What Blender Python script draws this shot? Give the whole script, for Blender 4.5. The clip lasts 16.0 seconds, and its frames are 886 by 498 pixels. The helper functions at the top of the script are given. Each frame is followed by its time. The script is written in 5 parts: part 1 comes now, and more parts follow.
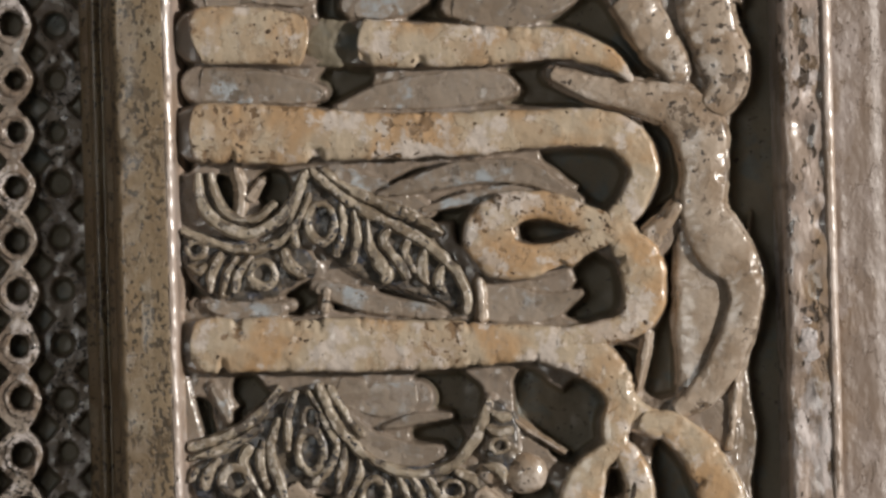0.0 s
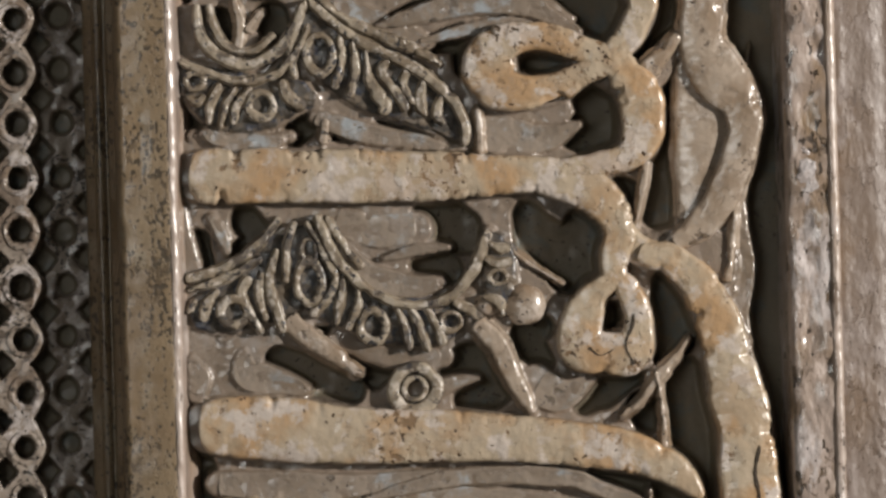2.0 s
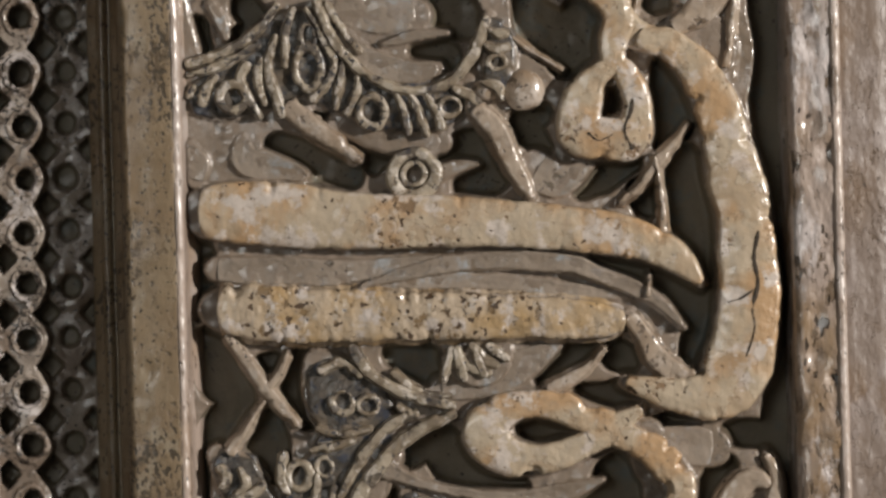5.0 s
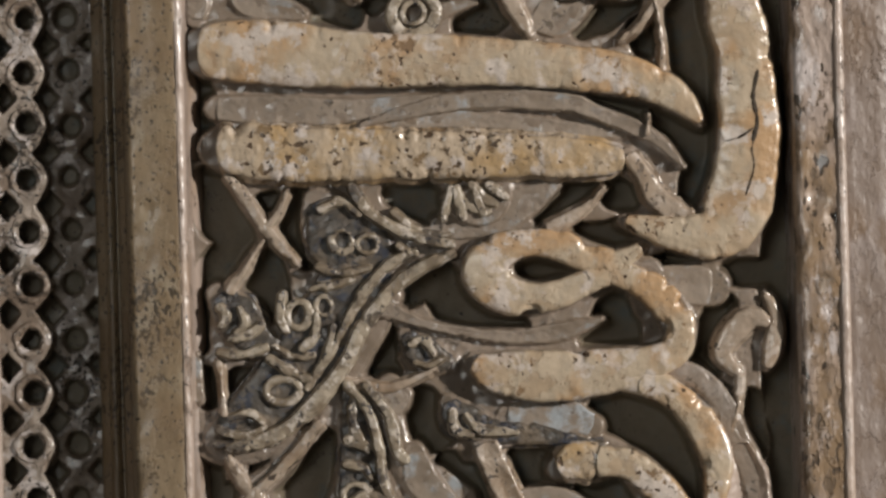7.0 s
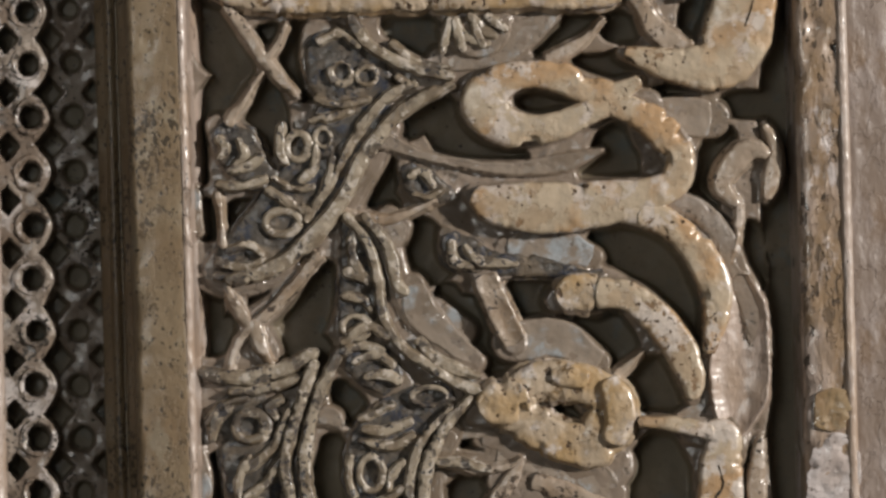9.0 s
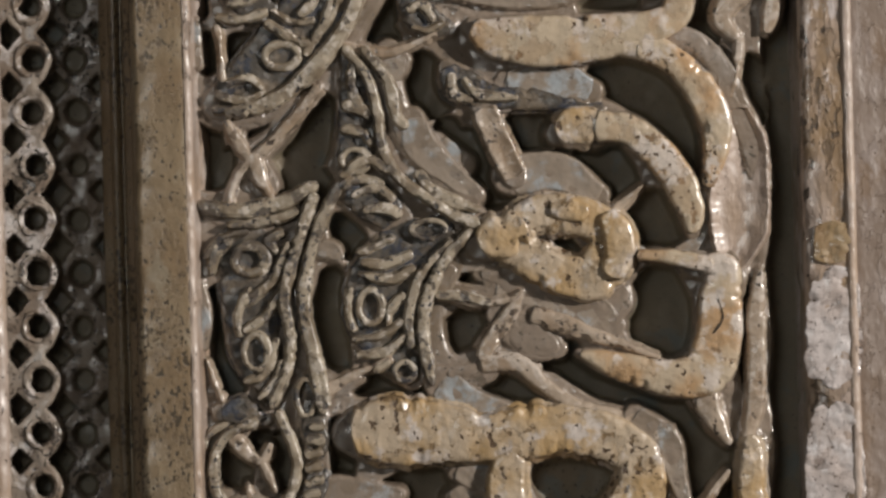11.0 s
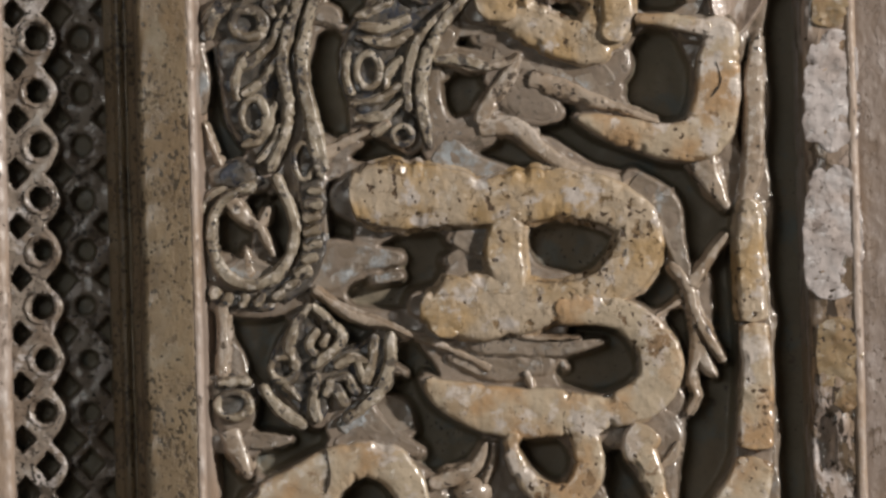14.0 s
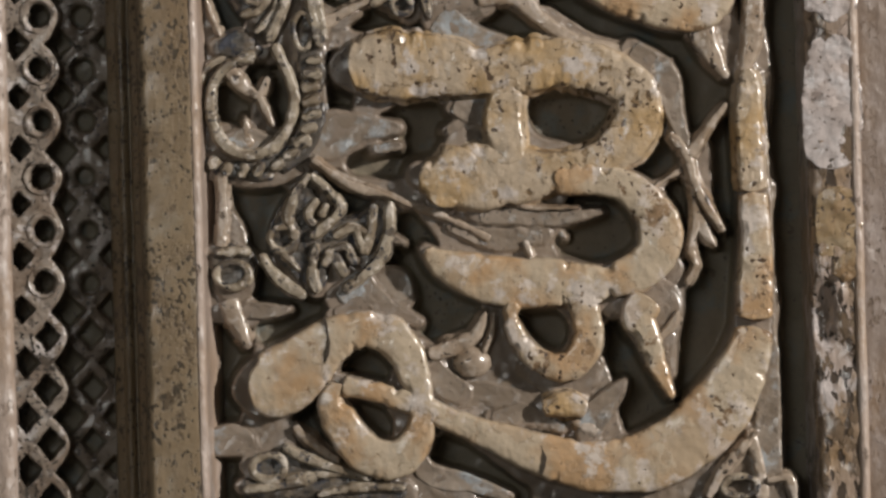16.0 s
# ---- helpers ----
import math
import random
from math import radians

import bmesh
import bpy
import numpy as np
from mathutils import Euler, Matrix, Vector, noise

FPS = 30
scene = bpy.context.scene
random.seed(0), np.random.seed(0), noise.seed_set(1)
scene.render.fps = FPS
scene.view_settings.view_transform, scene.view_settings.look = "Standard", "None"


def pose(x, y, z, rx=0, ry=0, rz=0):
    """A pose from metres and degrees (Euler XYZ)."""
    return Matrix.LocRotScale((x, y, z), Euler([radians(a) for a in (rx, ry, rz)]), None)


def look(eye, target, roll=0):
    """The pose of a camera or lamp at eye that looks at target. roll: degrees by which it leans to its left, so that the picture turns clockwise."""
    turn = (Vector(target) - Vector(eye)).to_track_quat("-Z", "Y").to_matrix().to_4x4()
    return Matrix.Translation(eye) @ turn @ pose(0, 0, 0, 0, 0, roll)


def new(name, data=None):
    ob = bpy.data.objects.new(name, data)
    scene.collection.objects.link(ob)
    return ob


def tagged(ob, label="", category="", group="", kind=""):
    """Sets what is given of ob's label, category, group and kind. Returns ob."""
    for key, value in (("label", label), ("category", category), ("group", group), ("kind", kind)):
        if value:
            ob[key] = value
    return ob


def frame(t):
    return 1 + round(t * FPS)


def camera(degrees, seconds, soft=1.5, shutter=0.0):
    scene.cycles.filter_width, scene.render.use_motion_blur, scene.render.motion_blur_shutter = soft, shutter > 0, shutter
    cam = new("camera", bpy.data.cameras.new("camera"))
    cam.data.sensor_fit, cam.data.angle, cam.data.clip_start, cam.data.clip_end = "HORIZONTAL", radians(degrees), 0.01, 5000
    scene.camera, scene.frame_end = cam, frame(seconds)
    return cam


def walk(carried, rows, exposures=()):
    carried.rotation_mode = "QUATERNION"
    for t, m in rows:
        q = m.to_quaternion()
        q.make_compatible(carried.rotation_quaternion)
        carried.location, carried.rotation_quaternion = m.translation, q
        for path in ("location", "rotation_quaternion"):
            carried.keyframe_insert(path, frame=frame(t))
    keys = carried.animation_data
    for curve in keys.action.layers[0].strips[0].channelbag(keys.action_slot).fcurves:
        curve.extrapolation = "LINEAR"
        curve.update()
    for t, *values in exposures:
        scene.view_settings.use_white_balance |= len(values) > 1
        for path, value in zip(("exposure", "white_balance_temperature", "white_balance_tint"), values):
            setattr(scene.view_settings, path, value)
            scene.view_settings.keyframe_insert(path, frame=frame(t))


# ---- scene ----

# A long lens on a slider in front of a tiled wall; it sinks from z 2.0 m to 1.37 m.
LENS, BACK, LEAN = 6.0, 4.2932, -1.6
cam = camera(LENS, 16.0, soft=2.8)
ROWS = [  # seconds, x, z
    (0.0, 0.0000, 2.0000),
    (0.5, -0.0005, 1.9808),
    (1.0, -0.0007, 1.9613),
    (1.5, -0.0013, 1.9382),
    (2.0, -0.0016, 1.9142),
    (2.5, -0.0020, 1.8986),
    (3.0, -0.0022, 1.8811),
    (3.5, -0.0027, 1.8624),
    (4.0, -0.0031, 1.8454),
    (6.5, -0.0056, 1.7414),
    (7.0, -0.0060, 1.7231),
    (7.5, -0.0066, 1.7024),
    (8.0, -0.0069, 1.6816),
    (8.5, -0.0076, 1.6588),
    (9.0, -0.0080, 1.6375),
    (11.5, -0.0106, 1.5303),
    (12.0, -0.0109, 1.5079),
    (12.5, -0.0109, 1.4884),
    (13.0, -0.0113, 1.4700),
    (13.5, -0.0119, 1.4488),
    (14.0, -0.0123, 1.4326),
    (14.5, -0.0128, 1.4158),
    (15.0, -0.0131, 1.3987),
    (15.5, -0.0134, 1.3811),
    (16.0, -0.0137, 1.3664),
]
walk(cam, [(t, pose(x, -BACK, z, 90, 0, 0) @ pose(0, 0, 0, 0, 0, LEAN)) for t, x, z in ROWS])

# ---- light: one gallery spotlight high to the side, bounced by the dim room, plus added fill ----
world = bpy.data.worlds.new("world")
scene.world = world
world.use_nodes = True
world.node_tree.nodes["Background"].inputs[0].default_value = (0.9, 0.95, 1.0, 1)
world.node_tree.nodes["Background"].inputs[1].default_value = 0.05
KEY_POWER = 675.0
key = bpy.data.lights.new("gallery_spotlight", "SPOT")
key.energy, key.color, key.shadow_soft_size = KEY_POWER, (1.0, 0.935, 0.87), 0.08
key.spot_size, key.spot_blend = radians(40), 0.6
new("gallery_spotlight", key).matrix_world = look((3.1, -2.1, 2.5), (0.0, 0.0, 1.68))
# Unseen fill lamp, added behind the camera only to lift the dark pockets.
fill_lamp = bpy.data.lights.new("unseen_fill", "AREA")
fill_lamp.shape, fill_lamp.size, fill_lamp.size_y, fill_lamp.energy, fill_lamp.color = "RECTANGLE", 2.0, 1.6, 50.0, (1.0, 0.99, 0.95)
new("unseen_fill", fill_lamp).matrix_world = look((-2.4, -6.98, 2.6), (-2.4, 0, 2.6))

# ---- materials ----


def mixer(nt, fac, a, b):
    n = nt.nodes.new("ShaderNodeMix")
    n.data_type = "RGBA"
    for sock, val in ((n.inputs[0], fac), (n.inputs[6], a), (n.inputs[7], b)):
        if isinstance(val, (tuple, float, int)):
            sock.default_value = (*val, 1) if isinstance(val, tuple) else val
        else:
            nt.links.new(val, sock)
    return n.outputs[2]


def ramp(nt, src, lo, hi):
    n = nt.nodes.new("ShaderNodeMapRange")
    n.interpolation_type = "SMOOTHSTEP"
    n.inputs[1].default_value, n.inputs[2].default_value = lo, hi
    nt.links.new(src, n.inputs[0])
    return n.outputs[0]


def grain(nt, scale, detail=3.0, rough=0.55, stretch=(1, 1, 1), seed=0.0):
    geo = nt.nodes.new("ShaderNodeNewGeometry")
    mp = nt.nodes.new("ShaderNodeMapping")
    mp.inputs["Scale"].default_value = stretch
    mp.inputs["Location"].default_value = (seed, seed * 0.7, seed * 1.3)
    nt.links.new(geo.outputs["Position"], mp.inputs[0])
    n = nt.nodes.new("ShaderNodeTexNoise")
    n.inputs["Scale"].default_value, n.inputs["Detail"].default_value = scale, detail
    n.inputs["Roughness"].default_value = rough
    nt.links.new(mp.outputs[0], n.inputs["Vector"])
    return n.outputs[0]


def shifted(nt, src, by, amount):
    """src + by * amount, for a threshold that moves with the wear."""
    n = nt.nodes.new("ShaderNodeMath")
    n.operation = "MULTIPLY_ADD"
    nt.links.new(by, n.inputs[0])
    n.inputs[1].default_value = amount
    nt.links.new(src, n.inputs[2])
    return n.outputs[0]


def glaze(name, base, ochre, pale, dirt, gloss=0.35, specks=0.66, patchy=0.5, relief=0.5, stretch=(1, 1, 1), speck_scale=420, coat=0.9, sharp=1.0, coarse=1.0, grime=0.60, flakes=0.53, flake_depth=0.5, sheen=0.2):
    """Old fired glaze: a base colour, ochre stains, pale worn patches, dark specks and pits."""
    m = bpy.data.materials.new(name)
    m.use_nodes = True
    nt = m.node_tree
    bsdf = nt.nodes["Principled BSDF"]
    wear = ramp(nt, grain(nt, 24 * coarse, 3, 0.5, stretch, 13.0), 0.44, 0.62)
    c = mixer(nt, ramp(nt, grain(nt, 34 * coarse, 4, 0.5, stretch, 1.0), patchy - 0.10 / sharp, patchy + 0.14 / sharp), base, ochre)
    c = mixer(nt, ramp(nt, grain(nt, 62 * coarse, 6, 0.65, stretch, 5.0), 0.53, 0.53 + 0.12 / sharp), c, pale)
    fine = grain(nt, 260, 6, 0.7, stretch, 9.0)
    c = mixer(nt, ramp(nt, fine, 0.50, 0.85), c, tuple(v * 0.7 for v in base))
    lumps = grain(nt, 150, 3, 0.5, stretch, 17.0)
    spot = ramp(nt, shifted(nt, grain(nt, speck_scale, 2, 0.5, stretch, 2.0), wear, 0.10), specks + 0.035, specks + 0.085)
    worn = ramp(nt, shifted(nt, grain(nt, 90, 6, 0.66, stretch, 7.0), wear, 0.10), grime + 0.075, grime + 0.125)
    c = mixer(nt, worn, c, tuple(0.4 * a + 0.6 * b for a, b in zip(ochre, dirt)))
    c = mixer(nt, spot, c, dirt)
    flake = ramp(nt, grain(nt, 52 * coarse, 7, 0.68, stretch, 11.0), flakes, flakes + 0.025)
    c = mixer(nt, flake, c, mixer(nt, 0.35, c, tuple(0.8 * v for v in ochre)))
    nt.links.new(c, bsdf.inputs["Base Color"])
    r = nt.nodes.new("ShaderNodeMapRange")
    r.inputs[3].default_value, r.inputs[4].default_value = max(gloss - 0.14, 0.05), min(gloss + 0.30, 1.0)
    nt.links.new(fine, r.inputs[0])
    nt.links.new(r.outputs[0], bsdf.inputs["Roughness"])
    bsdf.inputs["Coat Weight"].default_value = coat
    bsdf.inputs["Coat Roughness"].default_value = sheen
    bsdf.inputs["Coat IOR"].default_value = 1.6
    h = mixer(nt, 0.40, mixer(nt, 0.15, grain(nt, 70, 4, 0.5, stretch, 3.0), fine), lumps)
    h = mixer(nt, ramp(nt, flake, 0, 1 / max(flake_depth, 0.01)), h, mixer(nt, 0.6, h, (0.0, 0.0, 0.0)))
    h = mixer(nt, worn, h, mixer(nt, 0.30, h, (0.0, 0.0, 0.0)))
    h = mixer(nt, spot, h, mixer(nt, 0.75, h, (0.0, 0.0, 0.0)))
    b = nt.nodes.new("ShaderNodeBump")
    b.inputs["Strength"].default_value, b.inputs["Distance"].default_value = relief, 0.0045
    nt.links.new(h, b.inputs["Height"])
    nt.links.new(b.outputs[0], bsdf.inputs["Normal"])
    return m


def patch(height, pts, material, name, label):
    return part(name, swept(pts, height - 0.35, 1.2, 0.02, 0.3, 0.4, 1.4, 2.0, foot=12, tip=0.3), material, outer, label)


def plain(name, colour, rough=0.85):
    m = bpy.data.materials.new(name)
    m.use_nodes = True
    nt = m.node_tree
    bsdf = nt.nodes["Principled BSDF"]
    c = mixer(nt, ramp(nt, grain(nt, 3, 5), 0.35, 0.65), tuple(v * 0.85 for v in colour), colour)
    nt.links.new(c, bsdf.inputs["Base Color"])
    bsdf.inputs["Roughness"].default_value = rough
    return m


LETTER = glaze("cream_lustre_glaze", (0.49, 0.40, 0.29), (0.47, 0.305, 0.165), (0.60, 0.525, 0.46), (0.085, 0.052, 0.03), 0.30, 0.66, 0.51, 0.55, sharp=1.5, coarse=0.8, coat=0.9, speck_scale=260, grime=0.565, sheen=0.2)
PLASTER_FILL = glaze("white_plaster_fill", (0.56, 0.505, 0.485), (0.46, 0.39, 0.355), (0.64, 0.60, 0.59), (0.15, 0.11, 0.09), 0.34, 0.68, 0.55, 0.7, coat=0.9, grime=0.6)
OCHRE = glaze("ochre_glaze_scar", (0.31, 0.22, 0.12), (0.26, 0.165, 0.085), (0.36, 0.275, 0.17), (0.06, 0.04, 0.03), 0.35, 0.64, 0.5, 0.5)
WORN = glaze("worn_cream_glaze", (0.47, 0.375, 0.27), (0.45, 0.305, 0.15), (0.57, 0.505, 0.455), (0.095, 0.058, 0.032), 0.36, 0.66, 0.52, 0.8, speck_scale=210, sharp=1.1, coat=0.9, grime=0.57, flakes=0.57)
BLADE = glaze("grey_blue_glaze", (0.29, 0.238, 0.188), (0.22, 0.172, 0.127), (0.35, 0.38, 0.40), (0.08, 0.065, 0.05), 0.34, 0.72, 0.5, 0.4, coarse=0.6, grime=0.60)
STEM = glaze("dull_cream_glaze", (0.40, 0.322, 0.248), (0.29, 0.21, 0.14), (0.50, 0.43, 0.365), (0.065, 0.047, 0.034), 0.36, 0.66, 0.54, 0.5, sharp=1.3, grime=0.57, speck_scale=260)
WEB = glaze("dusty_beige_glaze", (0.24, 0.19, 0.147), (0.19, 0.145, 0.102), (0.29, 0.25, 0.215), (0.06, 0.05, 0.04), 0.36, 0.70, 0.52, 0.4, coarse=0.7, grime=0.60)
RIB = glaze("ivory_line_glaze", (0.38, 0.32, 0.24), (0.21, 0.163, 0.11), (0.56, 0.50, 0.425), (0.04, 0.036, 0.038), 0.36, 0.62, 0.51, 0.6, coat=0.6, sharp=1.8, coarse=2.2, grime=0.515, sheen=0.26, speck_scale=300)
COBALT = glaze("cobalt_and_ivory_glaze", (0.075, 0.064, 0.052), (0.19, 0.15, 0.107), (0.036, 0.041, 0.058), (0.02, 0.019, 0.021), 0.36, 0.63, 0.57, 0.8, coat=0.6, sharp=1.6, coarse=2.2, grime=0.54, sheen=0.27)
# Darker and more olive than WEB; laid on sheet faces below mid depth.
GROUND = glaze("dark_olive_glaze", (0.185, 0.160, 0.112), (0.190, 0.157, 0.109), (0.147, 0.157, 0.142), (0.05, 0.042, 0.03), 0.5, 0.70, 0.5, 0.3, coat=0.15, coarse=0.6, grime=0.64)
BAR = glaze("tan_border_glaze", (0.249, 0.183, 0.109), (0.214, 0.147, 0.081), (0.280, 0.225, 0.152), (0.06, 0.043, 0.024), 0.42, 0.585, 0.52, 0.40, (1, 1, 0.7), 480, coat=0.45, grime=0.57)
SLOPE = glaze("pinkish_slope_glaze", (0.211, 0.162, 0.131), (0.184, 0.123, 0.079), (0.266, 0.216, 0.189), (0.10, 0.07, 0.05), 0.36, 0.70, 0.54, 0.6, (1, 1, 0.6), sharp=1.2, coarse=0.8, grime=0.6)
# Pinkish glaze, set paler than BAR so the moulding's light-facing flank looks lit.
FLANK = glaze("pinkish_border_glaze", (0.42, 0.335, 0.28), (0.38, 0.28, 0.205), (0.47, 0.40, 0.355), (0.10, 0.07, 0.05), 0.34, 0.72, 0.55, 0.9, (1, 1, 0.5), coat=1.0, flakes=0.62, sheen=0.22)
PATCHY = glaze("chipped_border_glaze", (0.40, 0.32, 0.27), (0.28, 0.19, 0.11), (0.56, 0.50, 0.475), (0.07, 0.05, 0.035), 0.33, 0.62, 0.535, 1.0, (1, 1, 0.5), 200, coat=1.0, sharp=1.6, coarse=0.75, grime=0.54)
LATTICE = glaze("lattice_glaze", (0.31, 0.258, 0.21), (0.21, 0.157, 0.115), (0.52, 0.47, 0.44), (0.05, 0.04, 0.03), 0.38, 0.61, 0.52, 1.0, coat=0.6, sharp=1.8, coarse=1.0, grime=0.55)
CRACK = plain("crack_dark", (0.06, 0.045, 0.032))
PLASTER = plain("gallery_plaster", (0.38, 0.365, 0.34))
BOARDS = plain("gallery_floor_finish", (0.34, 0.29, 0.23), 0.5)

# ---- mesh helpers ----
MM = 0.001


def link(name, bm, material, parent=None, label="", smooth=True):
    me = bpy.data.meshes.new(name)
    bm.normal_update()
    bm.to_mesh(me)
    bm.free()
    me.materials.append(material)
    if smooth:
        me.polygons.foreach_set("use_smooth", [True] * len(me.polygons))
    ob = new(name, me)
    ob.parent = parent
    if label:
        tagged(ob, label)
    return ob


def part(name, bm, material, parent, label=""):
    return link(name, bm, material, parent, label)


def slab(x0, x1, y0, y1, z0, z1):
    bm = bmesh.new()
    bmesh.ops.create_cube(bm, size=1)
    for v in bm.verts:
        v.co = Vector((x0 + (v.co.x + 0.5) * (x1 - x0), y0 + (v.co.y + 0.5) * (y1 - y0), z0 + (v.co.z + 0.5) * (z1 - z0)))
    return bm


def wob(x, z, scale, seed=0.0):
    return noise.noise(Vector((x / scale + seed, seed * 1.7, z / scale)))


def glide(points, step, closed=False):
    """A smooth line through (x, z, width) in millimetres, cut into even steps."""
    p = np.array(points, float)
    n = len(p)
    if closed:
        ext = np.vstack([p[-1], p, p[0], p[1]])
        spans = n
    else:
        ext = np.vstack([2 * p[0] - p[1], p, 2 * p[-1] - p[-2]])
        spans = n - 1
    fine = []
    for i in range(spans):
        a, b, c, d = ext[i:i + 4]
        k = max(2, int(np.hypot(*(c - b)[:2]) / step * 2))
        for u in np.arange(k) / k:
            fine.append(0.5 * (2 * b + (c - a) * u + (2 * a - 5 * b + 4 * c - d) * u * u + (3 * b - a - 3 * c + d) * u ** 3))
    fine.append(ext[-3] if closed else p[-1])
    fine = np.array(fine)
    run = np.concatenate([[0], np.cumsum(np.hypot(*np.diff(fine[:, :2], axis=0).T))])
    count = max(4, int(run[-1] / step))
    at = np.linspace(0, run[-1], count + 1)
    return np.stack([np.interp(at, run, fine[:, j]) for j in range(3)], 1), at


# across a stroke: place from the middle (half widths), inset of the edge (edge sizes), depth below the top (edge sizes)
SECTION = ((1.0, 0.0, 2.2), (1.0, 0.0, 1.15), (1.0, -0.22, 0.5), (1.0, -0.6, 0.12), (1.0, -1.1, 0.0), (0.86, 0, 0), (0.7, 0, 0), (0.54, 0, 0), (0.38, 0, 0), (0.24, 0, 0), (0.12, 0, 0), (0.0, 0, 0))


STROKES = []


def swept(points, height, step=1.1, crown=0.0, edge=1.5, flare=1.0, rough=0.25, chips=0.0, dish=0.0, closed=False, foot=-15.0, tip=0.16, skirt=None, fillet=None):
    """A raised stroke on the ground: rounded edges, steep sides, chipped and uneven as old tile is."""
    line, at = glide(points, step, closed)
    if fillet:
        STROKES.append((line, height, *fillet))
    total = at[-1]
    tang = np.gradient(line[:, :2], axis=0)
    if closed:
        tang[0] = tang[-1] = line[1, :2] - line[-2, :2]
    tang /= np.maximum(np.hypot(*tang.T), 1e-6)[:, None]
    bm = bmesh.new()
    rows = []
    seed = (points[0][0] * 0.37 + points[0][1] * 0.11) % 50
    for i, (x, z, w) in enumerate(line):
        w = max(w, 0.8)
        if not closed:
            for d, end in ((at[i], points[0][2]), (total - at[i], points[-1][2])):
                r = min(max(end, 1.0) * tip, total * 0.4)
                if d < r:
                    w *= max(0.12, math.sqrt(max(0.0, 1 - (1 - d / r) ** 2)))
        nx, nz = -tang[i][1], tang[i][0]
        half = w / 2
        e = min(edge, half * 0.55)
        row = []
        for side in (1, -1):
            sx, sz = x + side * nx * half, z + side * nz * half
            nick = rough * (1.5 * wob(sx, sz, 15, seed + 21) + wob(sx, sz, 6, seed) + 0.6 * wob(sx, sz, 2.2, seed))
            bite = chips * max(0.0, wob(sx, sz, 9, seed + 3) + 0.25 * wob(sx, sz, 4, seed + 7) - 0.16) ** 1.5 * 9 * min(1.0, max(0.0, 0.35 + 2.2 * wob(sx, sz, 32, seed + 11)))
            bite += chips * 1.5 * max(0.0, wob(sx, sz, 3.4, seed + 13) - 0.22) * max(0.0, 0.3 + 1.6 * wob(sx, sz, 24, seed + 17)) * 2
            bite = min(bite, half * 0.35)
            reach = half + nick - bite
            cells = [(reach + flare, foot - 0.6), (reach + flare * 0.35, height * 0.45 + foot * 0.55)]
            if skirt:
                out = skirt[0] * (1 + 0.5 * wob(sx, sz, 10, seed + 2))
                cells = [(reach + out + 0.5, foot - 0.6), (reach + out, height - skirt[1] - 1.0), (reach + out * 0.55, height - skirt[1])]
            for f, inset, drop in SECTION:
                o = reach * f + inset * e if f == 1.0 else (reach - 1.1 * e) * f
                hx, hz = x + side * nx * o, z + side * nz * o
                top = height - drop * e - crown * (o / half) ** 2 * half
                top -= dish * max(0.0, 1 - (o / half) ** 2)
                if f < 1.0 or drop < 0.6:
                    top += rough * 0.9 * (wob(hx, hz, 8, seed + 9) + 0.5 * wob(hx, hz, 2.5, seed + 5)) - bite * 0.75 * (f > 0.8)
                cells.append((o, max(top, foot)))
            if side == 1:
                row += [(x + nx * o, t, z + nz * o) for o, t in cells]
            else:
                row += [(x - nx * o, t, z - nz * o) for o, t in cells[-2::-1]]
        rows.append([bm.verts.new((a * MM, -b * MM, c * MM)) for a, b, c in row])
    for r0, r1 in zip(rows, rows[1:]):
        for j in range(len(r0) - 1):
            bm.faces.new((r0[j], r0[j + 1], r1[j + 1], r1[j]))
    if not closed:
        bm.faces.new(rows[0])
        bm.faces.new(rows[-1][::-1])
    bmesh.ops.recalc_face_normals(bm, faces=bm.faces)
    return bm


def moulding(profile, z0, z1, step=3.0, rough=0.2, seed=1.0, chips=0.0, chip_at=(), notches=()):
    """A border moulding: (across, height) in millimetres drawn out upright, a little uneven."""
    bm = bmesh.new()
    dense = []
    for (x0, h0), (x1, h1) in zip(profile, profile[1:]):
        k = max(1, int(math.hypot(x1 - x0, h1 - h0) / 2.6))
        dense += [(x0 + (x1 - x0) * i / k, h0 + (h1 - h0) * i / k) for i in range(k)]
    dense.append(profile[-1])
    rows = []
    for z in np.arange(z0, z1 + step, step):
        row = []
        for x, h in dense:
            d = rough * (wob(x, z, 30, seed) * 1.6 + wob(x, z, 7, seed + 4) + 0.6 * wob(x, z, 3, seed + 8))
            bite = 0.0
            for c in chip_at:
                near = max(0.0, 1 - abs(x - c) / 7)
                bite = max(bite, near * chips * max(0.0, wob(c, z, 16, seed + c) - 0.05) * 6)
            for cx, cz, rx, rz, deep in notches:
                if abs(x - cx) < rx and abs(z - cz) < rz:
                    bite = max(bite, deep * max(0.0, 1 + 0.4 * wob(x, z, 4, 3.0) - ((x - cx) / rx) ** 2 - ((z - cz) / rz) ** 2))
            row.append(bm.verts.new(((x + d * 0.6) * MM, -(h + d - bite) * MM, z * MM)))
        rows.append(row)
    for r0, r1 in zip(rows, rows[1:]):
        for j in range(len(r0) - 1):
            bm.faces.new((r0[j], r0[j + 1], r1[j + 1], r1[j]))
    bmesh.ops.recalc_face_normals(bm, faces=bm.faces)
    if bm.faces[len(bm.faces) // 2].normal.y > 0:
        bmesh.ops.reverse_faces(bm, faces=bm.faces)
    return bm


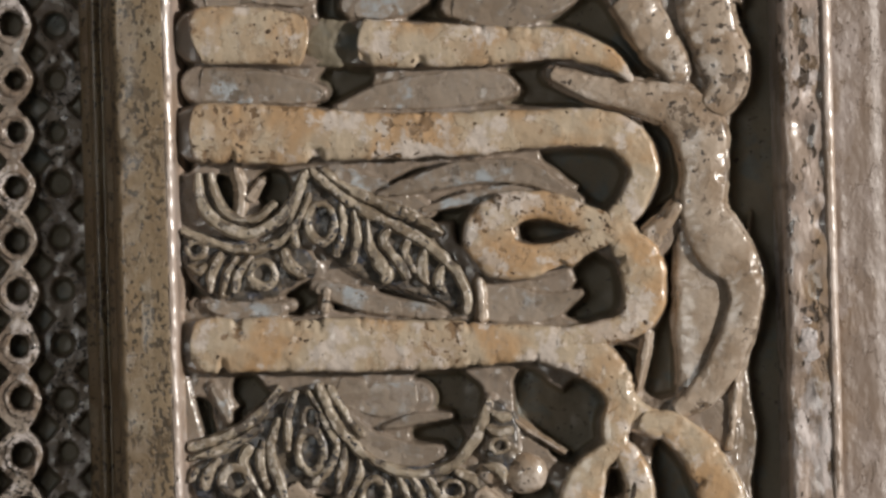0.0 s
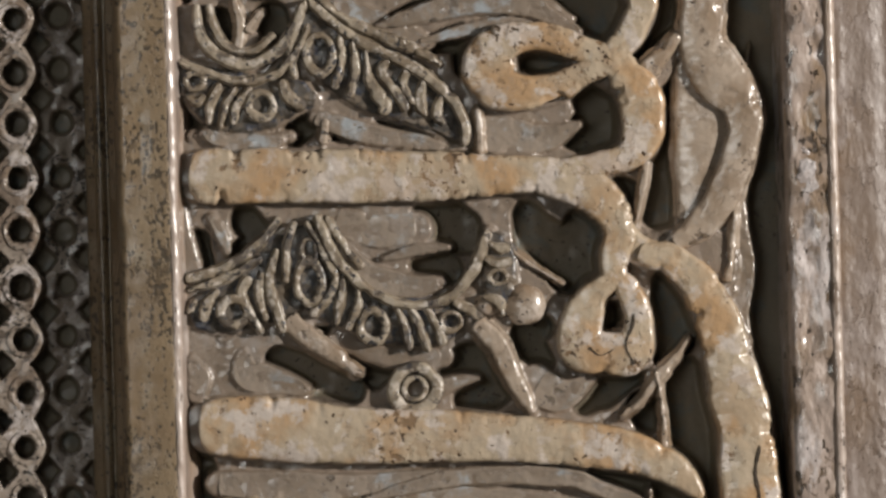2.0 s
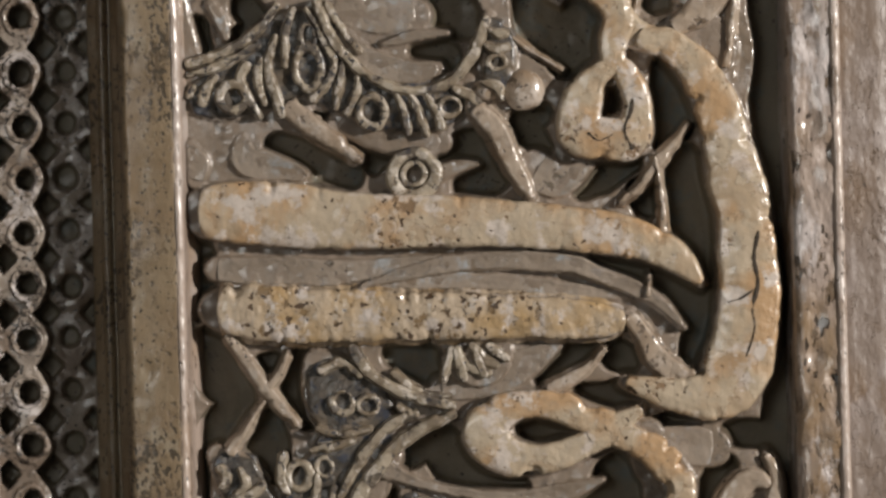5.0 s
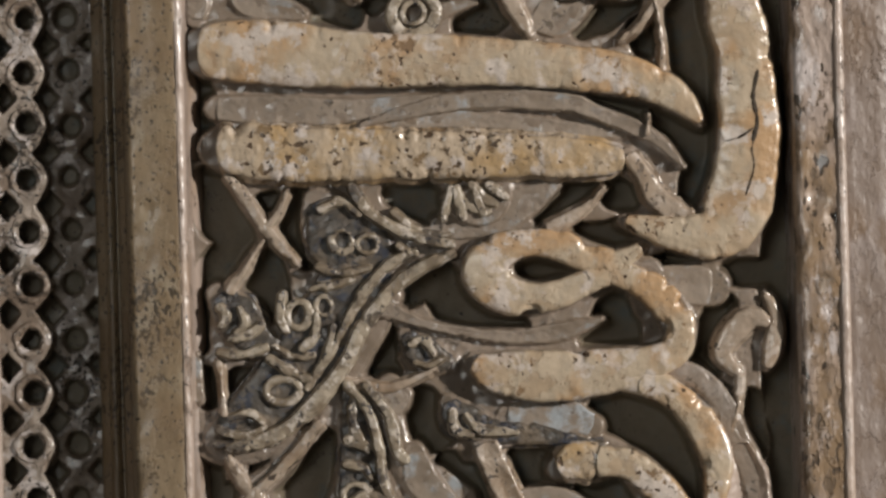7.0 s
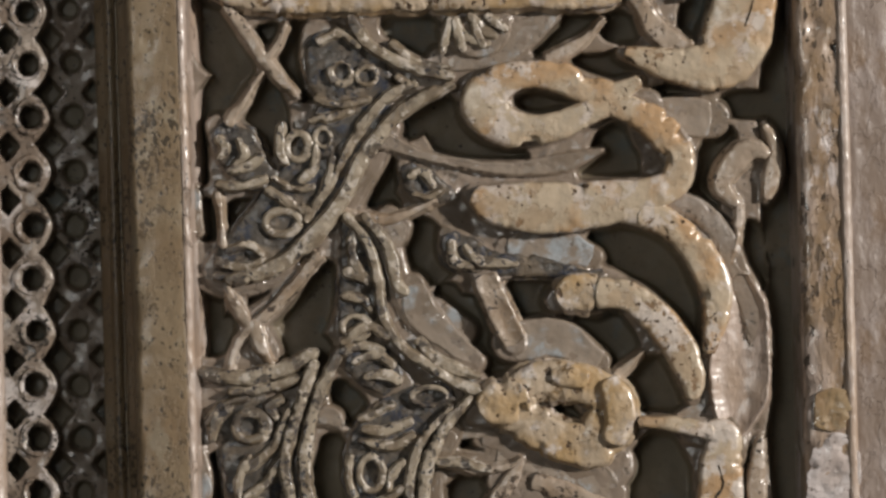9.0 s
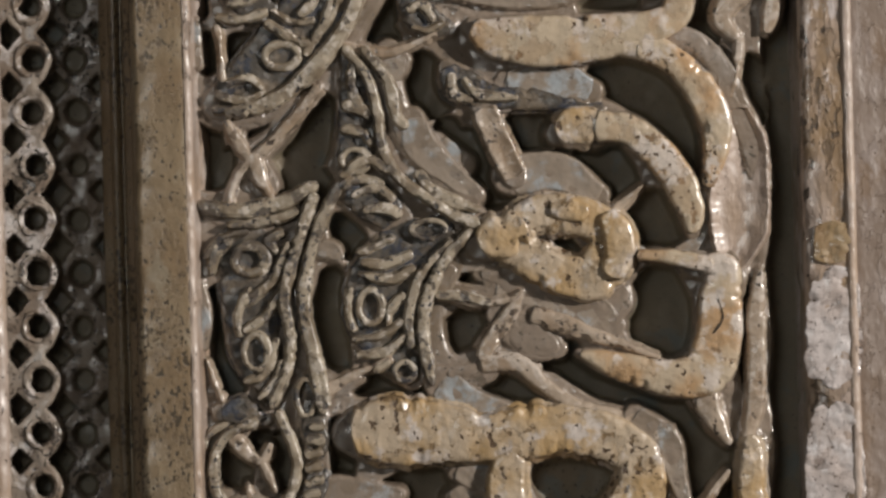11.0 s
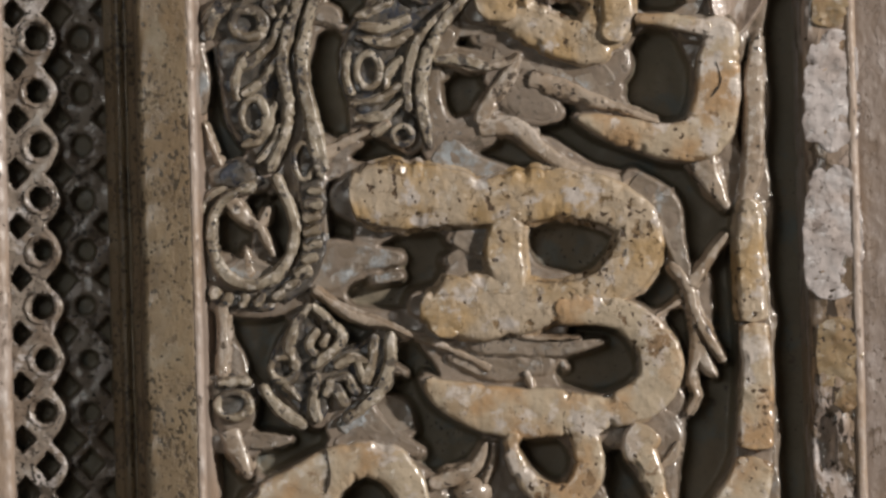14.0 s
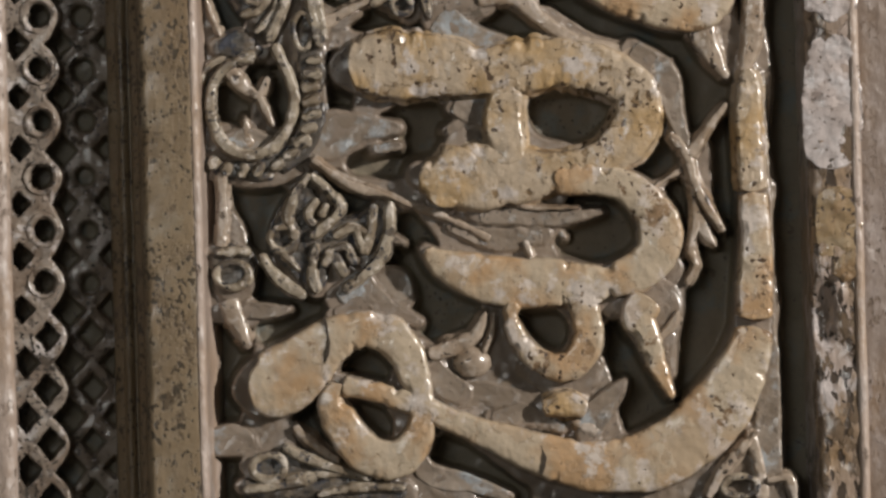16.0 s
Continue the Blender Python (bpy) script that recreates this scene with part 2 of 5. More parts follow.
def carve(name, gx, gz, sink, top, deep, materials, parent, swell, lift=None):
    """A sheet sunk to deep wherever sink is negative, uneven by swell millimetres."""
    nx, nz = len(gx), len(gz)
    rows = []
    deeps = np.zeros((nz, nx), bool)
    for j in range(nz):
        z = gz[j]
        for i in range(nx):
            x = gx[i]
            wall = min(1.0, max(0.0, (sink[j, i] + 0.7 * wob(x, z, 7, 2) + 1.3) / 2.2))
            wall = wall * wall * (3 - 2 * wall)
            high = top + swell * (wob(x, z, 16, 5) + 0.6 * wob(x, z, 5, 6))
            low = deep + 0.9 * wob(x, z, 22, 7) + 0.4 * wob(x, z, 6, 8)
            y = low + (high - low) * wall
            if lift is not None and lift[j, i] > -20:
                y = max(y, lift[j, i] + 0.9 * wob(x, z, 9, 4))
            # faces below mid depth take the second, darker material
            deeps[j, i] = y < (top + deep) * 0.5 - 1
            rows.append((x * MM, -y * MM, z * MM))
    me = bpy.data.meshes.new(name)
    me.from_pydata(rows, [], [(j * nx + i, j * nx + i + 1, j * nx + nx + i + 1, j * nx + nx + i) for j in range(nz - 1) for i in range(nx - 1)])
    for m in materials:
        me.materials.append(m)
    me.polygons.foreach_set("use_smooth", [True] * len(me.polygons))
    me.polygons.foreach_set("material_index", [int(deeps[j, i]) for j in range(nz - 1) for i in range(nx - 1)])
    ob = new(name, me)
    ob.parent = parent
    return ob


# ---- the gallery round the panel ----
BASE = 0.017          # depth of the relief's ground behind the faces of the letters
TOP, FOOT = 190.0, -850.0   # the stretch of border built, in millimetres from the panel's own zero
for name, box, mat in (
        ("wall_north", (-4, 4, 0.047, 0.25, 0, 4.4), PLASTER),
        ("wall_west", (-4.2, -4, -7, 0.25, 0, 4.4), PLASTER), ("wall_east", (4, 4.2, -7, 0.25, 0, 4.4), PLASTER),
        ("floor", (-4.2, 4.2, -7.2, 0.25, -0.1, 0), BOARDS), ("ceiling", (-4.2, 4.2, -7.2, 0.25, 4.4, 4.5), PLASTER)):
    tagged(link(name, slab(*box), mat, smooth=False), "plain dim gallery " + name.split("_")[0], name.split("_")[0], kind="structure")


# the wall behind the camera, with an opening added for the fill lamp
walls = bmesh.new()
for box in ((-4, -3.4, -7.2, -7, 0, 4.4), (-1.4, 4, -7.2, -7, 0, 4.4), (-3.4, -1.4, -7.2, -7, 0, 1.8), (-3.4, -1.4, -7.2, -7, 3.4, 4.4)):
    piece = bpy.data.meshes.new("piece")
    slab(*box).to_mesh(piece)
    walls.from_mesh(piece)
tagged(link("wall_south", walls, PLASTER, smooth=False), "plain dim gallery wall with an added opening", "wall", kind="structure")


def anchor(name, label, category):
    ob = new(name)
    ob.location = (0, BASE, 2.0)
    return tagged(ob, label, category)


# borders
border = anchor("border_moulding", "tan glazed tile moulding with dark specks and a glossy edge", "moulding")
part("face", moulding([(-184, -26), (-182.5, -9), (-178.5, -8.5), (-177, -3), (-173.5, -3), (-173, -6), (-171, -6), (-170, 1), (-167, 2), (-166, 17), (-164.5, 19.6),
                       (-150, 20.4), (-141, 20.4), (-139.2, 20.15), (-138.2, 19.2), (-138, 16)], FOOT, TOP, 2, 0.22, 1.0, 0.5, (-165,),
                      [(-153.7, -28.5, 3.7, 21.5, 1.3), (-155.2, -253.7, 2.9, 6.3, 1.5), (-167.9, -597.2, 2.6, 3.4, 4), (-169.6, -69.6, 2.9, 17.2, 1.2), (-168.2, -352.0, 2.3, 17.2, 1.5), (-166.4, -466.7, 2.3, 25.8, 1.0)]), BAR, border)
part("edge", moulding([(-140.4, 18.0), (-139.54, 20.34), (-138.73, 20.40), (-137.93, 20.27), (-137.18, 19.98), (-136.51, 19.52), (-135.95, 18.93), (-135.54, 18.24), (-135.28, 17.47), (-134.4, 12), (-132.6, 5), (-130.0, 0), (-127.5, -15)], FOOT, TOP, 1.6, 0.26, 2.0), FLANK, border, "pinkish glossy flank of the moulding, paled to look lit")
outer = anchor("border_moulding", "chipped pink, white and brown glazed tile moulding", "moulding")
part("face", moulding([(168.8, -15), (171.6, 4), (173.0, 16), (174.5, 18.6), (178, 19.4), (186, 19.6), (195.4, 19.5), (196.8, 19.2), (197.4, 14)], FOOT, TOP, 1.6, 0.55, 3.0, 0.9, (174, 184, 191),
                      [(171.8, -526.8, 7.5, 5.2, 6), (178.1, -673.2, 6.9, 21.2, 8), (186.6, -555.7, 3.4, 5.7, 7), (195.9, -571.7, 2.3, 2.3, 5), (181.0, -77.8, 7.5, 12.6, 3), (191.9, -264.3, 2.0, 2.6, 4), (186.6, -562.5, 3.4, 5.7, 7), (186.7, -99.5, 4.0, 6.9, 2.5), (191.4, -650.6, 2.9, 11.5, 3), (184.5, 53.9, 5.7, 14.3, 2)]), PATCHY, outer)
part("fillet", moulding([(194.2, 14), (194.40, 18.75), (194.81, 19.65), (195.51, 20.36), (196.40, 20.79), (197.39, 20.89), (198.35, 20.66), (199.18, 20.12), (199.78, 19.33), (200.07, 18.39), (200.04, 17.40), (200.2, 14)], FOOT, TOP, 1.4, 0.22, 9.0), FLANK, outer, "glossy pink fillet along the moulding")
part("edge", moulding([(198.2, 16.6), (200.4, 17.0), (204, 15.8), (216, 13.4), (221, 13.0), (224, 11.0), (262, 8)], FOOT, TOP, 2.5, 0.16, 4.0), SLOPE, outer, "smooth pale pinkish slope of the moulding")


# pierced band: round holes in two ranks, diamonds between them
band = anchor("pierced_band", "pierced glazed tile band of linked rings, dusty and chipped", "tile band")
part("rim", moulding([(-262, 0), (-240, 0), (-235.4, -1), (-233.8, -4), (-233, -22)], FOOT, TOP, 2.5, 0.5, 7.0), FLANK, band, "pale pinkish outer rim of the band")
ROW = 27.35
BX, BZ = np.arange(-236, -181.5, 0.9), np.arange(FOOT, TOP, 0.9)
HOLES = np.full((len(BZ), len(BX)), 99.0)
LIPS = []
for k in range(-27, 11):
    for cx, cz, round_hole, size in ((-217.6, 0.0, True, 5.4), (-195.6, 0.6, True, 5.6), (-206.8, 0.5, False, 6.9), (-184.4, 0.5, False, 5.4), (-229.2, 0.5, False, 5.8)):
        x = cx + random.uniform(-0.7, 0.7)
        z = -98.6 + (k + (cz if cz == 0.5 else 0)) * ROW + random.uniform(-0.9, 0.9)
        size *= random.uniform(0.86, 1.12)
        if z < -650:  # lower down the band is a lattice of crossed bars
            round_hole, size = False, size * 1.12
        ax, az = np.abs(BX[None, :] - x), np.abs(BZ[:, None] - z)
        HOLES = np.minimum(HOLES, np.hypot(ax, az * 0.94) - size if round_hole else (ax * 0.8 + az * 0.72) - size * 0.86)
        if round_hole and cx < -210:
            LIPS.append((x, z, size))
# the outer rank stands forward with a scalloped edge, the inner one lies deep behind it
STEP = -208.3 + 2.6 * np.cos((BZ + 98.6) / ROW * math.tau)
FORWARD = np.clip((STEP[:, None] - BX[None, :]) / 1.6, 0.0, 1.0)
FRONT = np.where(HOLES > 0.4, -18.5 + 12.0 * FORWARD, -40.0)
tagged(carve("pierced_plate", BX, BZ, HOLES, -18.5, -27.0, (LATTICE, GROUND), band, 1.1, FRONT), "pierced plate with round and diamond holes")
for x, z, size in LIPS:
    ring = [(x + (size + 2.4) * math.cos(a), z + (size + 2.4) * math.sin(a) * 1.05, 2.6 + 1.2 * wob(x + 9 * math.cos(a), z, 6, 1.0)) for a in np.arange(8) * math.pi / 4]
    part("ring", swept(ring, -5.6, 1.1, 0.3, 0.9, 0.8, 0.9, 1.2, closed=True, foot=-10), LATTICE, band)

# the relief
panel = anchor("inscription_panel", "cream lustre tile panel with raised letters and leaf scrolls", "tile panel")
# its carved sheet: uneven mid-level glaze with deep pockets sunk through it
GX, GZ = np.arange(-136, 177, 0.95), np.arange(FOOT, TOP, 0.95)
SINK = np.full((len(GZ), len(GX)), 99.0)
SINK = np.minimum(SINK, (157.5 - GX)[None, :] + 1.5 * np.sin(GZ / 9.0)[:, None])


def pocket(pts):
    """Sinks one pocket along a line of (x, z, width)."""
    line, _ = glide(pts, 1.5)
    for x, z, w in line:
        reach = w / 2 + 3
        i0, i1 = np.searchsorted(GX, (x - reach, x + reach))
        j0, j1 = np.searchsorted(GZ, (z - reach, z + reach))
        d = np.hypot(GX[None, i0:i1] - x, GZ[j0:j1, None] - z) - w / 2
        SINK[j0:j1, i0:i1] = np.minimum(SINK[j0:j1, i0:i1], d)


pocket([(-52.2, 125.2, 14.3), (-43.6, 123.5, 11.5)])
pocket([(-9.2, 122.6, 14.3), (5.1, 121.3, 11.5)])
pocket([(56.8, 120.7, 11.5), (73.9, 117.4, 17.2), (85.1, 107, 17.2), (96.2, 92.3, 14.3), (104.5, 82.1, 6.9)])
pocket([(-128.8, 136, 5.7), (-129.6, 87.2, 6.9), (-130.2, 47, 5.7)])
pocket([(-90.6, 85.2, 13.2), (-83.5, 85, 12.6)])
pocket([(-62.1, 78.1, 5.7), (-50.5, 85, 17.2), (-40.3, 90.4, 11.5)])
pocket([(35.6, 82, 14.3), (52.8, 82.1, 20.1), (67, 75.4, 8.6), (81.2, 69.8, 4.0)])
pocket([(57.6, 47.5, 8.6), (74.7, 41.3, 20.1), (86, 35.2, 23.0), (79.9, 23.9, 20.1), (75.4, 16.8, 11.5)])
pocket([(43.6, 7.1, 9.8), (51.3, 6.9, 12.1), (59.3, 6.1, 9.8)])
pocket([(109.7, 61.8, 6.9), (116.5, 48.7, 10.3), (117.5, 34.3, 10.3), (111.4, 20.1, 12.6), (102.5, 8.9, 11.5), (98, 4.7, 5.7)])
pocket([(119.3, -3, 11.5), (120.1, -26, 17.2), (115.2, -48.9, 20.1), (108.9, -68.8, 17.2)])
pocket([(73.2, -10.4, 11.5), (80.1, -19.2, 20.1), (75.6, -27.7, 20.1), (66.9, -30.3, 11.5)])
pocket([(-112.1, 35, 7.5), (-106.6, 26.2, 8.6)])
pocket([(-86.3, 34.3, 14.3), (-83.7, 25.6, 11.5), (-88.2, 18.5, 5.7)])
pocket([(-3.5, 19, 6.9), (10.9, 20.1, 11.5), (10.5, 5.7, 4.6)])
pocket([(-29, 29.8, 2.9), (-11.6, 37.4, 4.0), (5.7, 40.3, 2.9)])
pocket([(-30.3, -17.5, 4.6), (-13.3, -23.7, 11.5), (0.9, -29.9, 8.6)])
pocket([(-76.5, -26.3, 8.6), (-69.2, -19.3, 11.5)])
pocket([(-53.5, -24.1, 7.5), (-47.8, -27.1, 4.0)])
pocket([(-130.7, -13.3, 8.6), (-126.7, -22, 8.6)])
pocket([(86.3, -56.7, 5.7), (91.9, -59.7, 11.5), (94.6, -67, 6.9)])
pocket([(151.4, 116.6, 5.7), (155.7, 64.8, 11.5), (151.8, 27.6, 14.3), (151.2, 7.5, 5.7)])
pocket([(-127, -79.1, 10.3), (-124.5, -89.2, 8.6)])
pocket([(-102.3, -68.3, 11.5), (-96.8, -77.1, 11.5), (-105.6, -84, 5.7)])
pocket([(-7.7, -70.9, 17.2), (3.7, -75.6, 23.0), (12.1, -81.5, 11.5)])
pocket([(-14, -93.7, 5.7), (0.3, -95.6, 11.5), (3, -100, 5.7)])
pocket([(41.2, -69.4, 11.5), (49.4, -84, 23.0), (63.6, -90.2, 25.8), (69.7, -76, 14.3), (60.4, -101.6, 14.3)])
pocket([(48.2, -127.1, 8.6), (39.4, -132.6, 14.3), (47.7, -144.3, 8.6)])
pocket([(-66.7, -128.2, 5.7), (-49.6, -132.9, 14.3), (-32.6, -142, 11.5), (-38.6, -150.5, 8.6)])
pocket([(-87.1, -140.5, 11.5), (-67.3, -149.7, 17.2), (-50.2, -155.9, 11.5)])
pocket([(-1.1, -145.8, 8.6), (13.2, -146.2, 20.1), (21.5, -157.9, 17.2), (7, -163.2, 8.6)])
pocket([(111.9, -107.3, 11.5), (114.4, -120.3, 20.1), (115.4, -134.7, 17.2), (109.5, -143.1, 8.6)])
pocket([(67.1, -167.8, 5.7), (78.8, -160.9, 11.5), (93.4, -154.2, 6.9)])
pocket([(98.7, -168.7, 14.3), (99.9, -177.3, 8.6)])
pocket([(119.3, -152, 14.3), (121.7, -169.3, 20.1), (124, -189.5, 20.1), (130.6, -209.7, 14.3), (128.5, -232.7, 17.2), (125.1, -249.8, 17.2), (120.6, -258.3, 8.6)])
pocket([(74.9, -199.6, 5.7), (91.9, -207.2, 8.6), (108.9, -214.9, 14.3), (120, -229.5, 14.3)])
pocket([(-130.8, -162.3, 8.6), (-130, -185.2, 8.6), (-126.1, -199.7, 10.3), (-128.2, -222.6, 8.6)])
pocket([(82.3, -118.8, 12.6), (82.8, -121.7, 10.3)])
pocket([(-123.8, -239.5, 14.3), (-118.6, -256.9, 23.0), (-110.3, -268.6, 14.3), (-120.7, -282.7, 17.2), (-126.9, -296.9, 11.5)])
pocket([(-96.8, -250.3, 6.9), (-92.5, -249, 5.7)])
pocket([(-78.2, -252.3, 14.3), (-78.6, -266.6, 17.2), (-74.7, -278.2, 11.5)])
pocket([(-96.2, -277.6, 8.6), (-96.6, -292, 20.1), (-91.2, -306.5, 8.6)])
pocket([(-29.3, -247.9, 11.5), (-15.1, -252.6, 17.2), (-9.6, -259.9, 6.9)])
pocket([(45, -261.5, 6.9), (56.6, -254.6, 14.3), (68.3, -248.3, 8.6)])
pocket([(64.8, -272.1, 11.5), (76.2, -273.8, 14.3), (87.8, -269.8, 11.5)])
pocket([(82.6, -251, 14.3), (88.2, -254.1, 11.5)])
pocket([(-25, -299.7, 11.5), (-10.4, -291.5, 17.2), (-2.2, -306.1, 17.2), (14.7, -315.2, 11.5), (31.9, -317.1, 5.7)])
pocket([(35.6, -287.6, 7.5), (45.6, -289.3, 12.1), (55.6, -290.5, 7.5)])
pocket([(81, -308.4, 11.5), (79.3, -317, 20.1), (86.3, -324.3, 11.5), (69.1, -323.9, 11.5)])
pocket([(98.7, -288.8, 4.6), (110.3, -286.2, 6.9), (121.8, -285.1, 4.0)])
pocket([(141.7, -292.9, 11.5), (154.6, -293.2, 11.5)])
pocket([(135.5, -309.9, 11.5), (127.7, -329.8, 17.2), (124.4, -346.9, 14.3), (134.1, -358.7, 11.5)])
pocket([(-40, -322.2, 17.2), (-41.8, -333.7, 17.2), (-34.7, -339.6, 8.6)])
pocket([(-20.9, -357.2, 20.1), (-12.6, -368.9, 20.1), (-24.2, -371.5, 14.3)])
pocket([(-128.1, -339.9, 9.8), (-128, -348.5, 9.8)])
pocket([(-109.5, -344.7, 18.9), (-105.3, -346.3, 14.3)])
pocket([(-127.9, -385.8, 11.5), (-127, -405.9, 14.3), (-116.8, -397.6, 8.6)])
pocket([(-102.1, -386, 8.6), (-96.3, -385.3, 5.7)])
pocket([(-70.1, -373.1, 11.5), (-77.7, -387.2, 23.0), (-85.4, -404.2, 25.8), (-74.1, -413.2, 14.3)])
pocket([(-10.3, -390.5, 11.5), (0.9, -398, 20.1), (9.2, -409.8, 14.3)])
pocket([(30, -385.9, 11.5), (41.3, -393.4, 23.0), (49.7, -399.4, 11.5)])
pocket([(73.7, -362.7, 14.3), (90.8, -366.1, 23.0), (104.8, -380.8, 23.0), (114.3, -398.3, 17.2), (118.2, -412.8, 8.6)])
pocket([(-131.4, -305.3, 7.5), (-131.3, -322.6, 6.9)])
pocket([(148.5, -359.1, 11.5), (152.1, -382.2, 8.6)])
pocket([(64.7, -405.5, 14.3), (70.4, -405.7, 23.0), (78.8, -414.5, 20.1)])
pocket([(86.8, -434.8, 8.6), (95.5, -432.2, 23.0), (92.3, -443.6, 17.2), (103.8, -443.9, 17.2)])
pocket([(-12.4, -391.9, 8.6), (4.6, -398.1, 20.1), (18.6, -410, 17.2), (15.4, -422.8, 8.6), (-6.5, -386.3, 11.5)])
pocket([(-62.4, -433.5, 8.6), (-56.9, -442.3, 14.3)])
pocket([(-67.5, -462.1, 11.5), (-70.1, -482.1, 16.1), (-67.2, -502.3, 14.3)])
pocket([(-125.1, -469.1, 10.3), (-124.3, -492.1, 12.6), (-119.2, -512.3, 12.6)])
pocket([(-6.6, -492.5, 14.3), (5, -485.7, 17.2), (16.6, -481.7, 5.7)])
pocket([(-53.2, -515.6, 8.6), (-38.9, -516, 9.8), (-24.6, -518.4, 5.7)])
pocket([(98.8, -469.6, 20.1), (98.4, -484, 31.6), (102.3, -497, 20.1)])
pocket([(36.1, -503.8, 5.7), (50.5, -504.2, 14.3), (67.3, -517.5, 11.5), (87.2, -525.3, 8.6), (107.1, -533, 8.6)])
pocket([(1.4, -512.8, 11.5), (18.4, -520.5, 14.3), (35.5, -526.7, 5.7)])
pocket([(49.8, -445.9, 10.3), (53.1, -451.7, 9.8)])
pocket([(118.4, -539.1, 20.1), (120.9, -553.5, 20.1), (117.5, -570.6, 11.5)])
pocket([(44.4, -565.7, 23.0), (60.2, -566.2, 28.7), (65.9, -569.2, 20.1)])
pocket([(-65.4, -539.7, 14.3), (-65.9, -559.8, 11.5)])
pocket([(-40.4, -569.1, 8.6), (-23.2, -572.4, 28.7), (-38, -586.4, 17.2), (-55.3, -588.8, 8.6)])
pocket([(143.3, -470.9, 4.6), (143.6, -519.7, 4.6)])
pocket([(0, -459.7, 5.7), (22.9, -462.3, 6.9), (40.1, -465.1, 4.0)])
pocket([(89.7, -590.3, 14.3), (98.3, -592, 14.3), (95.6, -584.7, 8.6)])
pocket([(-120.3, -555.7, 17.2), (-116.2, -561.6, 8.6)])
pocket([(-95.7, -547.8, 16.1), (-94.6, -560.8, 11.5)])
pocket([(-107, -541.7, 5.7), (-103.6, -541.3, 5.7)])
pocket([(-111.7, -604.8, 17.2), (-103.2, -610.8, 23.0), (-103.6, -625.1, 14.3)])
pocket([(-130.5, -601.4, 6.9), (-131.2, -624.3, 7.5)])
pocket([(-68.4, -597.4, 8.6), (-57.3, -612, 14.3)])
pocket([(-107.1, -648, 11.5), (-95.8, -655.5, 11.5), (-78.7, -658.8, 8.6)])
pocket([(-105, -673.9, 8.6), (-93.3, -667, 11.5), (-78.8, -663.1, 6.9)])
pocket([(-31.7, -621.4, 11.5), (-26.4, -635.9, 17.2), (-38.2, -647, 17.2), (-24.2, -661.8, 25.8), (-7.3, -670.9, 23.0)])
pocket([(-59.5, -689.5, 14.3), (-50.9, -692.6, 16.1)])
pocket([(-55.9, -715.4, 14.3), (-50.4, -722.8, 14.3)])
pocket([(-83.1, -711.8, 14.3), (-80.6, -726.2, 17.2), (-72.3, -737.9, 8.6)])
pocket([(-129.4, -676.1, 11.5), (-130.1, -699, 14.3), (-129.1, -716.3, 14.3), (-116.5, -676.4, 8.6)])
pocket([(30.1, -670.5, 14.3), (37.1, -676.4, 20.1)])
pocket([(54.7, -612.3, 5.7), (68.8, -619.9, 17.2), (71.3, -631.4, 25.8), (54.1, -632.4, 17.2)])
pocket([(72.8, -681.7, 14.3), (83.8, -699.2, 23.0), (88.9, -722.3, 23.0), (103.4, -717, 11.5)])
pocket([(125.8, -634.4, 14.3), (119.4, -660, 28.7), (118.6, -685.9, 25.8), (109.4, -708.6, 14.3)])
pocket([(25.6, -725.7, 5.7), (37.1, -727.2, 8.6)])
pocket([(-126.9, -739.3, 11.5), (-124.5, -756.6, 14.3)])
pocket([(-14.9, -736.7, 14.3), (4.8, -751.6, 14.3), (21.8, -760.7, 8.6)])
pocket([(120.9, -553.9, 25.8), (122.7, -539.5, 14.3), (131.6, -582.9, 11.5), (132.3, -605.8, 11.5), (131.6, -631.7, 11.5)])
pocket([(105.1, -605.1, 6.9), (110.3, -625.3, 4.6)])
HOLDER = [panel]


def letter(height, pts, **kw):
    return part("letter", swept(pts, height, 1.1, 0.10, 1.9, 2.2, 0.55, 1.1, tip=0.15, fillet=(9.0, 4.0), **kw), LETTER, panel)


def worn(height, pts, **kw):
    return part("letter", swept(pts, height, 1.0, 0.07, 2.2, 1.8, 0.7, 1.3, skirt=(2.2, 8), fillet=(8.0, 4.5), **kw), WORN, panel, "badly worn and pitted cream letter")


def broken(height, pts, **kw):
    return part("break", swept(pts, height, 1.0, 0.1, 1.5, 2.0, 1.6, 0.8, **kw), GROUND, panel, "dark broken stump of a letter")


def blade(height, pts, **kw):
    return part("leaf_blade", swept(pts, height, 1.1, 0.0, 1.1, 0.8, 0.6, 0.5, tip=0.1, dish=0.5, fillet=(0.8, 3.5), **kw), BLADE, panel, "pale grey-blue glazed leaf")


def web(height, pts, **kw):
    return part("web", swept(pts, height, 1.4, 0.06, 2.2, 1.6, 0.6, 0.6, tip=0.3, fillet=(0.6, 4.0), **kw), WEB, panel)


def shell(height, pts):
    return part("shell", swept(pts, height, 0.9, 0.0, 1.4, 1.2, 0.6, 0.7, tip=0.2, dish=5.5, skirt=(1.2, 6)), FLANK, panel, "hollow glossy pinkish shell")


def stem(height, pts, **kw):
    return part("stem", swept(pts, height, 1.0, 0.14, 1.6, 1.2, 0.55, 0.6, tip=0.1, skirt=(1.8, 7), fillet=(4.0, 3.5), **kw), STEM, panel)


